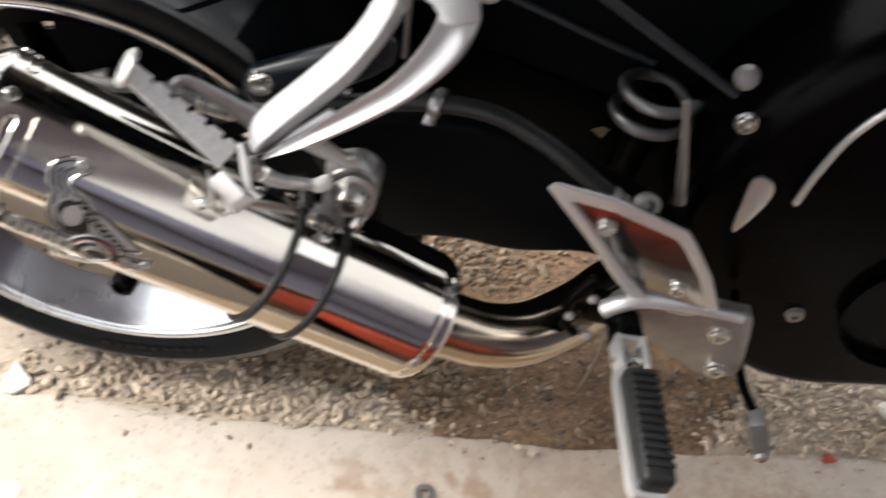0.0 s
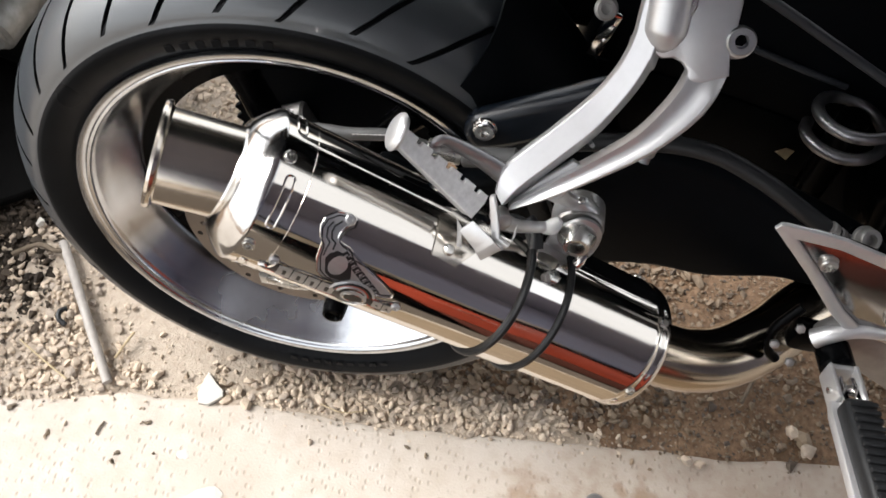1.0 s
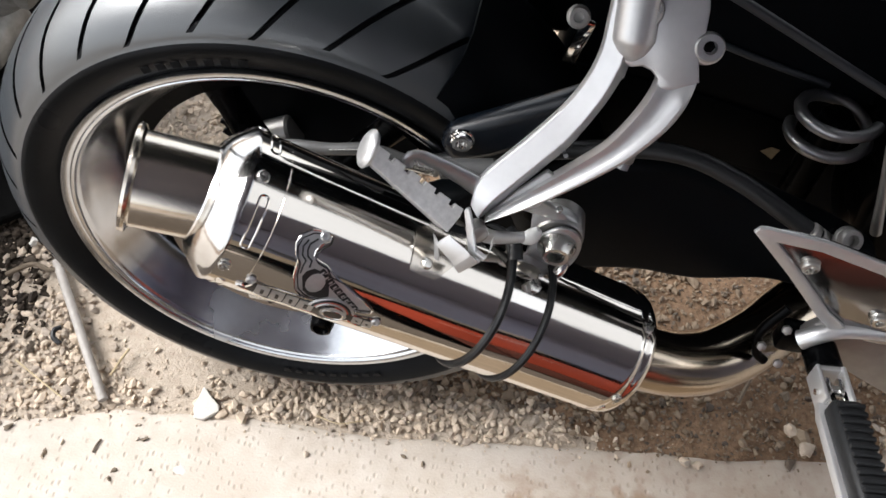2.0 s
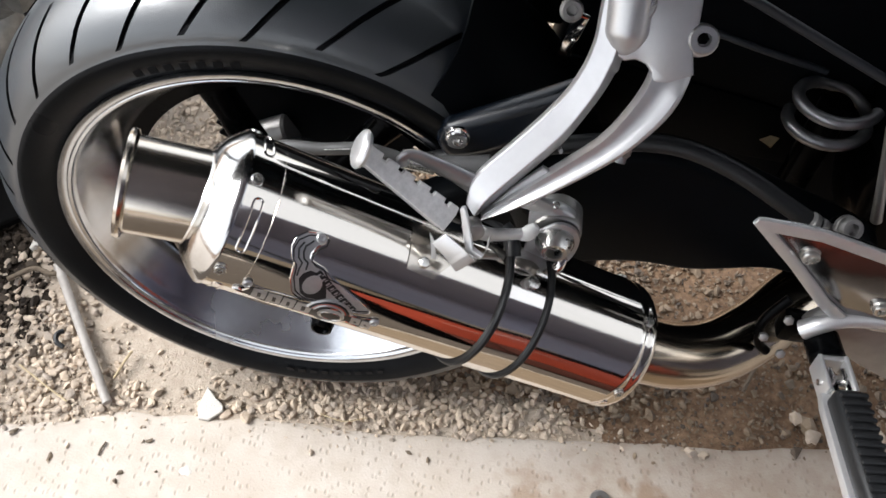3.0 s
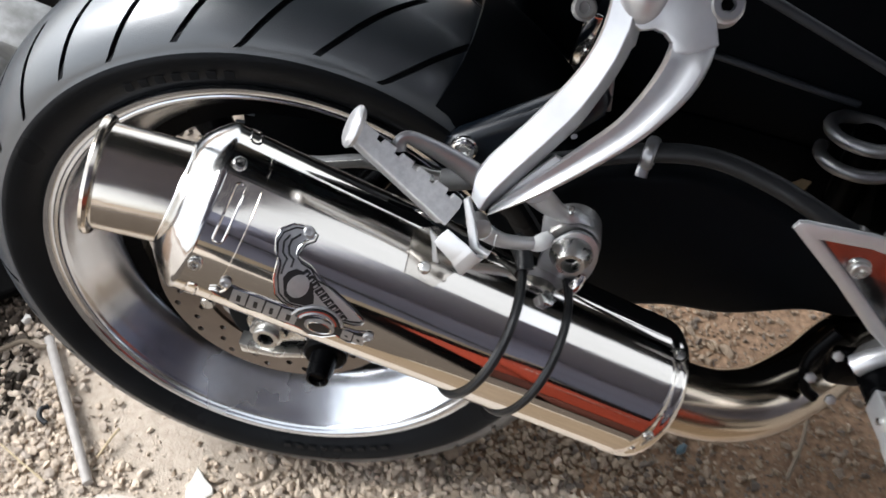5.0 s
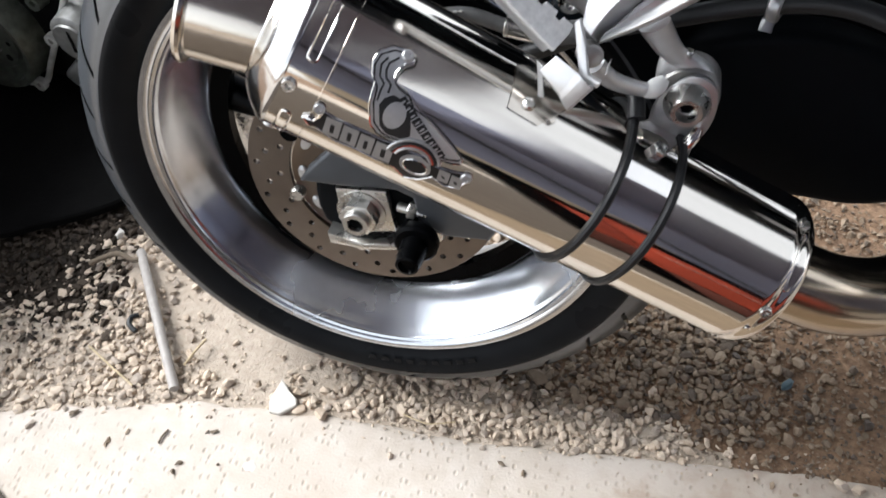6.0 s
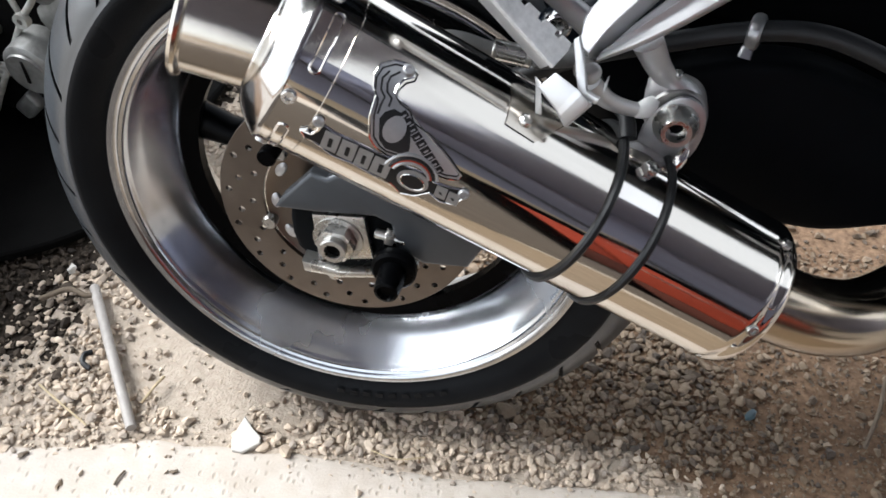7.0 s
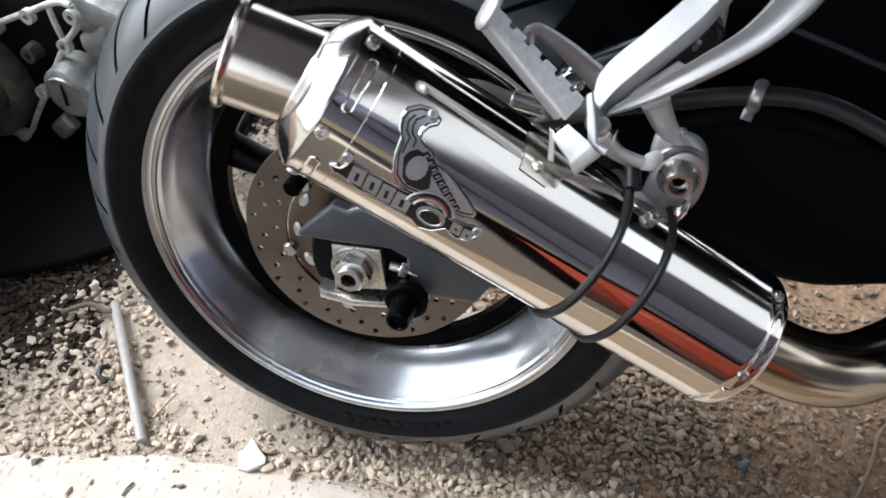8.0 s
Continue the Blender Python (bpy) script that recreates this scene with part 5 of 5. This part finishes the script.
tagged(stick, "dusty grey plastic pipe lying on the gravel", "pipe")
rag = link("black_cable", tube([(-0.43, 0.035, 0.004), (-0.40, 0.055, 0.008), (-0.375, 0.052, 0.006), (-0.36, 0.06, 0.005)], 0.0036, 10, 6), LEAF)
tagged(rag, "short piece of dirty brown cable on the gravel", "cable")
curl = link("rubber_loop", tube([(-0.322, -0.048, 0.004), (-0.333, -0.042, 0.006), (-0.335, -0.032, 0.007), (-0.328, -0.026, 0.006)], 0.0035, 8, 6), BLACKRUBBER)
tagged(curl, "small curled scrap of black rubber on the gravel", "rubber scrap")
wire = link("bent_wire", tube([(0.67, 0.20, 0.006), (0.62, 0.15, 0.012), (0.60, 0.09, 0.012), (0.58, 0.04, 0.004)], 0.0026, 8, 6), LEAF)
tagged(wire, "bent rusty brown wire lying on the soil", "wire")
for name, pts, r, mat, label, cat in (
        ("straw", [(-0.369, -0.08, 0.004), (-0.33, -0.10, 0.006), (-0.292, -0.118, 0.004)], 0.0012, STRAW, "dry yellow straw lying on the gravel", "straw"),
        ("twig", [(-0.233, -0.038, 0.003), (-0.238, -0.055, 0.004), (-0.244, -0.078, 0.003)], 0.0017, STRAW, "dry brown twig lying beside the pipe", "twig"),
        ("grass_stem", [(-0.227, -0.160, 0.0015), (-0.230, -0.169, 0.002), (-0.231, -0.178, 0.0015)], 0.0012, LEAF, "tiny dark stem lying on the concrete", "stem"),
        ("straw", [(0.98, 0.03, 0.006), (1.0, 0.055, 0.012), (1.03, 0.08, 0.006)], 0.0015, STRAW, "dry grass stalk on the gravel", "straw"),
        ("straw", [(1.02, 0.03, 0.006), (1.03, 0.06, 0.014), (1.05, 0.09, 0.006)], 0.0015, STRAW, "dry grass stalk on the gravel", "straw"),
        ("straw", [(0.95, 0.06, 0.006), (0.99, 0.07, 0.010), (1.04, 0.06, 0.006)], 0.0015, STRAW, "dry grass stalk on the gravel", "straw"),
        ("straw", [(0.03, -0.082, 0.006), (0.06, -0.088, 0.008), (0.09, -0.078, 0.006)], 0.0009, STRAW, "thin dry straw among the stones", "straw")):
    tagged(link(name, tube(pts, r, 6, 5), mat), label, cat)


def stone_mesh(seed, sx, sy, sz, sub=2, jag=0.18):
    rnd = random.Random(seed)
    b = bmesh.new()
    bmesh.ops.create_icosphere(b, subdivisions=sub, radius=1.0)
    off = Vector((rnd.uniform(0, 50), rnd.uniform(0, 50), rnd.uniform(0, 50)))
    for v in b.verts:
        k = 1 + jag * 2 * noise.noise(v.co * 1.3 + off) + jag * noise.noise(v.co * 3 + off)
        v.co = Vector((v.co.x * sx, v.co.y * sy, v.co.z * sz)) * k
    return b


def loose(name, seed, x, y, size, mat, label, cat, turn=0.0, jag=0.25):
    b = stone_mesh(seed, *size, jag=jag)
    zl = min(v.co.z for v in b.verts)
    base = 0.0 if y < edge_y(x) else soil_height(x, y) + 0.004
    b.transform(Matrix.Translation((x, y, base - zl - 0.0006)) @ Matrix.Rotation(turn, 4, "Z"))
    return tagged(link(name, b, mat), label, cat)


b = prism([(-0.122, -0.069), (-0.108, -0.082), (-0.0965, -0.090), (-0.094, -0.098), (-0.110, -0.113), (-0.122, -0.113), (-0.127, -0.10)], -0.010, 0.0035, Matrix(), 0.001, 1)
tagged(link("white_stone", b, WHITESTONE), "flat broken piece of white stone at the concrete edge", "stone")
for k, (x, y, s, mat, label) in enumerate((
        (-0.12, -0.179, (0.007, 0.006, 0.0008), WHITESTONE, "flat white stone flake on the concrete"), (-0.080, -0.229, (0.024, 0.013, 0.0016), WHITESTONE, "flat white stone flake on the concrete"),
        (-0.416, 0.092, (0.007, 0.006, 0.005), WHITESTONE, "small white pebble in the dark gravel"), (1.03, 0.109, (0.014, 0.012, 0.012), WHITESTONE, "white pebble on the gravel"),
        (0.509, -0.055, (0.0085, 0.0065, 0.005), STONE, "rounded beige pebble at the concrete edge"), (0.527, -0.056, (0.0075, 0.006, 0.005), STONE, "rounded beige pebble at the concrete edge"),
        (0.668, -0.01, (0.011, 0.009, 0.007), STONE, "rounded beige pebble at the concrete edge"), (0.65, 0.015, (0.01, 0.008, 0.007), STONE, "rounded beige pebble on the soil"))):
    loose("pebble_stone", 60 + k, x, y, s, mat, label, "pebble", 0.7 * k)
for k, (x, y, s) in enumerate(((-0.175, -0.150, (0.0065, 0.0035, 0.002)), (-0.289, -0.190, (0.009, 0.004, 0.002)), (-0.201, -0.205, (0.0055, 0.0035, 0.0025)), (-0.198, -0.194, (0.0075, 0.004, 0.0025)),
                               (0.176, -0.118, (0.007, 0.003, 0.0025)), (0.151, -0.113, (0.007, 0.003, 0.003)), (-0.343, -0.165, (0.008, 0.005, 0.003)), (-0.149, -0.080, (0.006, 0.005, 0.004)), (-0.155, -0.186, (0.003, 0.0025, 0.002)))):
    loose("dark_chip", 80 + k, x, y, tuple(0.62 * v for v in s), BROWNSTONE if k % 3 == 1 else LEAF, "small brown chip of bark on the concrete", "chip", 0.4 + 1.1 * k, jag=0.55)
# dark lump gives the shade of a pit among the stones
loose("plastic_scrap", 97, 0.455, 0.062, (0.010, 0.005, 0.002), PITDARK, "small dark lump that colours in a shaded pit in the gravel", "scrap", 0.9)
loose("red_scrap", 99, 0.937, 0.02, (0.01, 0.006, 0.003), REDPAINT, "small red plastic scrap on the gravel", "scrap")
b = revolve([(0.005, 0.0), (0.0125, 0.0), (0.013, 0.001), (0.013, 0.003), (0.0122, 0.004), (0.0055, 0.004)], Matrix.Translation((0.396, -0.1345, 0.0005)), 28, closed=True)
tagged(link("washer", b, CASTDARK), "dark steel washer lying on the concrete", "washer")

# spare engine case behind the wheel, on a black sheet that paints the shade
sheet_outline = smooth_outline([(-0.44, 0.135), (-0.40, 0.20), (-0.38, 0.34), (-0.40, 0.62), (-0.9, 0.75), (-1.35, 0.6), (-1.3, 0.2), (-0.9, 0.06), (-0.62, 0.04), (-0.52, 0.08)], 4)
tagged(link("rubber_mat", prism(sheet_outline, -0.004, 0.012, Matrix(), 0.003, 1), DEEPBLACK), "black sheet added on the gravel for the deep shade there", "mat")
spare = thing("spare_engine_case", "dull alloy engine case with an open gasket face on a black sheet", "engine case", pose(-0.57, 0.31, 0.012, 0, 0, -8))
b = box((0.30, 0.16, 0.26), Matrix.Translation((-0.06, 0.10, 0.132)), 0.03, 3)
part("case_body", b, DEEPBLACK, spare, "oil-black case")
edge = [(0.078, 0, 0.281), (0.052, 0, 0.278), (0.0, 0, 0.249), (-0.057, 0, 0.217), (-0.12, 0, 0.18), (-0.17, 0, 0.11), (-0.18, 0, 0.045), (-0.147, 0, 0.012), (-0.082, 0, 0.014), (-0.045, 0, 0.065), (-0.011, 0, 0.119), (0.02, 0, 0.168), (0.051, 0, 0.216), (0.079, 0, 0.252), (0.078, 0, 0.281)]
part("gasket_face", tube(edge, 0.0046, 10, 4), OLDALLOY, spare, "pale gasket rim")
part("rib", tube([(0.036, 0.002, 0.268), (0.042, 0.0, 0.244), (0.050, 0.0, 0.216)], 0.004, 8, 4), OLDALLOY, spare)
for x, z in ((0.054, 0.216), (-0.013, 0.119), (-0.082, 0.017), (0.004, 0.247), (0.080, 0.268), (-0.06, 0.212)):
    part("boss", revolve([(0.0042, 0.004), (0.0042, -0.006), (0.0105, -0.006), (0.0105, 0.004)], frame_at((x, -0.004, z), (0, 1, 0)), 18, closed=True), OLDALLOY, spare)
part("shaft_boss", revolve([(0.003, -0.002), (0.005, -0.012), (0.012, -0.012), (0.014, 0.02)], frame_at((-0.027, 0.012, 0.172), (0, 1, 0)), 24), BASKET, spare, "dark shaft boss")
HUB = (-0.140, 0.0, 0.092)
part("clutch_basket", revolve([(0.0, -0.006), (0.024, -0.006), (0.026, -0.012), (0.052, -0.012), (0.056, -0.006), (0.070, -0.006), (0.073, -0.022), (0.081, -0.024), (0.085, -0.018), (0.086, 0.02), (0.0, 0.02)], frame_at(HUB, (0, 1, 0)), 56), BASKET, spare, "round alloy clutch basket with a deep rim")
for k in range(8):
    a = k * math.pi / 4
    c = Vector((HUB[0] + 0.040 * math.cos(a), -0.0125, HUB[2] + 0.040 * math.sin(a)))
    # solid black discs, the holes' shade as colour
    part("basket_hole", rod(c, c + Vector((0, 0.006, 0)), 0.0062 if k % 2 else 0.0042, 14, 0.0006), DEEPBLACK, spare, "black disc for the shade in a basket hole")
b = box((0.05, 0.05, 0.03), Matrix.Translation((-0.012, 0.03, 0.045)) @ Matrix.Rotation(-0.8, 4, "Y"), 0.008, 3)
part("lower_lug", b, OLDGREY, spare, "stained alloy lug")
part("filter_cover", revolve([(0.0, -0.03), (0.031, -0.03), (0.032, -0.0265), (0.035, -0.026), (0.040, -0.022), (0.042, 0.06), (0, 0.06)], frame_at((0.054, 0.0, 0.150), (0, 1, 0.1)), 40), OLDGREY, spare, "round cap with a slot")
# black bar paints the shade in the cap's slot
part("slot", box((0.005, 0.002, 0.036), Matrix.Translation((0.054, -0.0312, 0.153)), 0.0005, 1), DEEPBLACK, spare)
b = box((0.10, 0.09, 0.06), Matrix.Translation((0.10, 0.06, 0.25)) @ Matrix.Rotation(0.2, 4, "Y"), 0.012, 2)
rod((0.07, 0.04, 0.20), (0.12, 0.04, 0.24), 0.03, 20, 0.004, b)
part("cylinder_base", b, OLDGREY, spare, "grey alloy cylinder base")

# unseen bench, added to block the light over the spare engine
bench = thing("workbench", "unseen dark bench added to shade the engine case and the gravel", "workbench", pose(-1.38, 0.62, 0.0))
part("bench_top", box((1.16, 0.9, 0.04), Matrix.Translation((0, 0, 0.40)), 0.004, 1), WALL, bench)
# low block added for the shadow edge on the left gravel
part("side_shelf", box((0.94, 0.34, 0.26), Matrix.Translation((0.23, -0.60, 0.13)), 0.006, 1), WALL, bench)
part("back_panel", box((1.1, 0.02, 0.36), Matrix.Translation((0, 0.42, 0.20)), 0.002, 1), WALL, bench)
part("end_panel", box((0.02, 0.8, 0.36), Matrix.Translation((-0.54, 0, 0.20)), 0.002, 1), WALL, bench)
for x, y in ((-0.55, -0.42), (-0.55, 0.42), (0.55, 0.42)):
    part("leg", box((0.05, 0.05, 0.40), Matrix.Translation((x * 0.98, y * 0.98, 0.19)), 0.003, 1), WALL, bench)

# a long chest added behind the camera, stands in for the person mirrored in the steel
chest = thing("standin_chest", "unseen black and red chest standing in for the mirrored camera operator", "chest", pose(0.80, -1.10, 0.0, 0, 0, 2))
part("chest_body", box((1.10, 0.30, 0.52), Matrix.Translation((0, 0, 0.26)), 0.02, 3), BLACK, chest)
part("lid", box((1.12, 0.32, 0.03), Matrix.Translation((0, 0, 0.536)), 0.010, 2), BLACK, chest, "black lid")
for k in range(3):
    drawer = part("drawer", box((0.29, 0.02, 0.27), Matrix.Translation((-0.31 + 0.305 * k, 0.152, 0.345)), 0.005, 2), REDPAINT, chest, "red painted drawer front")
    part("drawer_pull", rod((-0.37 + 0.305 * k, 0.168, 0.42), (-0.25 + 0.305 * k, 0.168, 0.42), 0.006, 12, 0.002), ZINC, drawer, "steel pull bar")
    part("lower_drawer", box((0.29, 0.02, 0.17), Matrix.Translation((-0.31 + 0.305 * k, 0.152, 0.118)), 0.005, 2), MAROON, chest, "dark maroon lower drawer front")

# unseen dark sheet, added so the steel mirrors less bright concrete
b = prism(smooth_outline([(-0.7, -0.39), (-0.07, -0.44), (0.13, -0.64), (0.30, -0.71), (0.95, -0.72), (1.5, -0.62), (1.6, -0.85), (1.6, -2.6), (0.6, -2.7), (-0.7, -2.7)], 4), 0.0, 0.006, Matrix(), 0.002, 1)
tagged(link("floor_mat", b, FLOORFILL), "large unseen dark brown sheet added to darken what the steel mirrors", "mat")
# brown sheet out of view, put there to tint the silencer's lower reflection
b = prism([(-0.42, -0.30), (-0.42, -0.37), (-0.06, -0.42), (0.14, -0.62), (0.30, -0.69), (0.92, -0.70), (0.92, -0.30)], 0.001, 0.006, Matrix(), 0.001, 1)
tagged(link("cardboard_sheet", b, BROWNFILL), "flat unseen brown sheet added to darken the concrete mirrored in the silencer", "cardboard")
# ---- gravel ----
rng = np.random.default_rng(5)


def sandy(x, y):
    """1 on the bare patch of sand between the pipe and the tyre, 0 round it."""
    u, w = (x + 0.21) * 0.9 - (y + 0.012) * 0.43, (x + 0.21) * 0.43 + (y + 0.012) * 0.9
    r = math.hypot(u / 0.17, w / 0.068) + 0.5 * noise.noise(Vector((x * 14, y * 14, 7))) + 0.25 * noise.noise(Vector((x * 50, y * 50, 7)))
    return min(1.0, max(0.0, (1.15 - r) / 0.4))


def density(x, y):
    """How thick the gravel lies at a place."""
    n = noise.noise(Vector((x * 5, y * 5, 2)))
    d = 0.95 + 0.35 * n
    if x < -0.12:
        d *= 0.78 + 0.45 * noise.noise(Vector((x * 16, y * 16, 3)))
    d *= 1 - 0.78 * soil_share(x, y)
    d *= 1 - 0.93 * sandy(x, y)
    e = y - edge_y(x)
    d *= min(1.0, max(0.006 if e > -0.04 else 0.0, (e + 0.006) / 0.02))
    if x < -0.36 and y > 0.10 - 0.3 * (x + 0.36):
        d *= 0.25
    return d


SHAPES = []
for k in range(14):
    sx, sy, sz = 1.0 + 0.35 * rng.random(), 0.7 + 0.25 * rng.random(), 0.5 + 0.25 * rng.random()
    both = []
    for count in (10, 19):  # broken stones: the hull of a few random points
        b = bmesh.new()
        for _ in range(count):
            v = Vector(rng.normal(size=3)).normalized() * rng.uniform(0.9, 1.12)
            b.verts.new((v.x * sx, v.y * sy, v.z * sz))
        hull = bmesh.ops.convex_hull(b, input=b.verts[:])
        inner = [v for v in hull["geom_interior"] if isinstance(v, bmesh.types.BMVert)]
        bmesh.ops.delete(b, geom=inner, context="VERTS")
        bmesh.ops.recalc_face_normals(b, faces=b.faces[:])
        b.verts.index_update()
        b.verts.ensure_lookup_table()
        both.append((np.array([v.co[:] for v in b.verts]), np.array([[v.index for v in q.verts] for q in b.faces])))
        b.free()
    SHAPES.append(both)
single = []
for fine in SHAPES:
    pair = []
    for mat in (STONE, BROWNSTONE):
        me = bpy.data.meshes.new("pebble")
        me.from_pydata(fine[1][0].tolist(), [], fine[1][1].tolist())
        me.materials.append(mat)
        pair.append(me)
    single.append(pair)

spots = []
step = 0.0076
for i in range(int(2.2 / step)):
    for j in range(int(1.45 / step)):
        x = -0.95 + (i + rng.uniform(-0.45, 0.45)) * step
        y = -0.42 + (j + rng.uniform(-0.45, 0.45)) * step
        if y < edge_y(x) - 0.05 or rng.random() > density(x, y):
            continue
        spots.append((x, y, 0.0044 - 0.0012 * soil_share(x, y)))
step = 0.0056
for i in range(int(1.6 / step)):
    for j in range(int(0.62 / step)):
        x = -0.55 + (i + rng.uniform(-0.48, 0.48)) * step
        y = -0.26 + (j + rng.uniform(-0.48, 0.48)) * step
        if edge_y(x) - 0.03 * rng.random() ** 4 < y and rng.random() < 0.62 * (1 - 0.8 * sandy(x, y)):
            spots.append((x, y, 0.0019))
for _ in range(5000):
    x, y = rng.uniform(-1.5, 2.0), rng.uniform(0.9, 2.3)
    spots.append((x, y, 0.0044))
verts, faces, base, singles, stone_mats = [], [], 0, 0, []
for x, y, mean in spots:
    size = mean * math.exp(rng.normal(0.0, 0.28 + 0.2 * soil_share(x, y)))
    k = rng.integers(14)
    near = mean > 0.003 and -0.02 < x < 0.40 and edge_y(x) - 0.01 < y < edge_y(x) + 0.055
    turn = Matrix.Rotation(rng.uniform(0, 6.28), 3, "Z") @ Matrix.Rotation(rng.normal(0, 0.3), 3, "X")
    ground_z = 0.0 if y < edge_y(x) - 0.004 else soil_height(x, y) + 0.003 * rng.random()
    place = Vector((x, y, ground_z + size * 0.25))
    if near and singles < 300 and rng.random() < 0.75:
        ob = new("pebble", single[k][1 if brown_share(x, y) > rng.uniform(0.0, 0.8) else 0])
        ob.parent = bed
        ob.matrix_local = Matrix.LocRotScale(place, turn.to_quaternion(), (size, size, size))
        singles += 1
        continue
    v, f = SHAPES[k][1 if mean > 0.003 and y < 0.2 and -0.45 < x < 0.8 else 0]
    verts.append((v * size) @ np.array(turn).T + np.array(place))
    faces.append(f + base)
    base += len(v)
    # index 1 is painted shade, 2 is soil brown and painted shade
    stone_mats += [1 if shaded(x, y) > rng.random() else 2 if brown_share(x, y) > rng.uniform(0.0, 0.8) else 0] * len(f)
me = bpy.data.meshes.new("gravel")
me.from_pydata(np.concatenate(verts).tolist(), [], np.concatenate(faces).tolist())
me.materials.append(STONE)
me.materials.append(SHADESTONE)
me.materials.append(BROWNSTONE)
me.polygons.foreach_set("material_index", stone_mats)
gravel = new("gravel", me)
tagged(gravel, "loose beige and brown gravel, shade coloured in at the left and under the motorcycle", "gravel", kind="stuff")
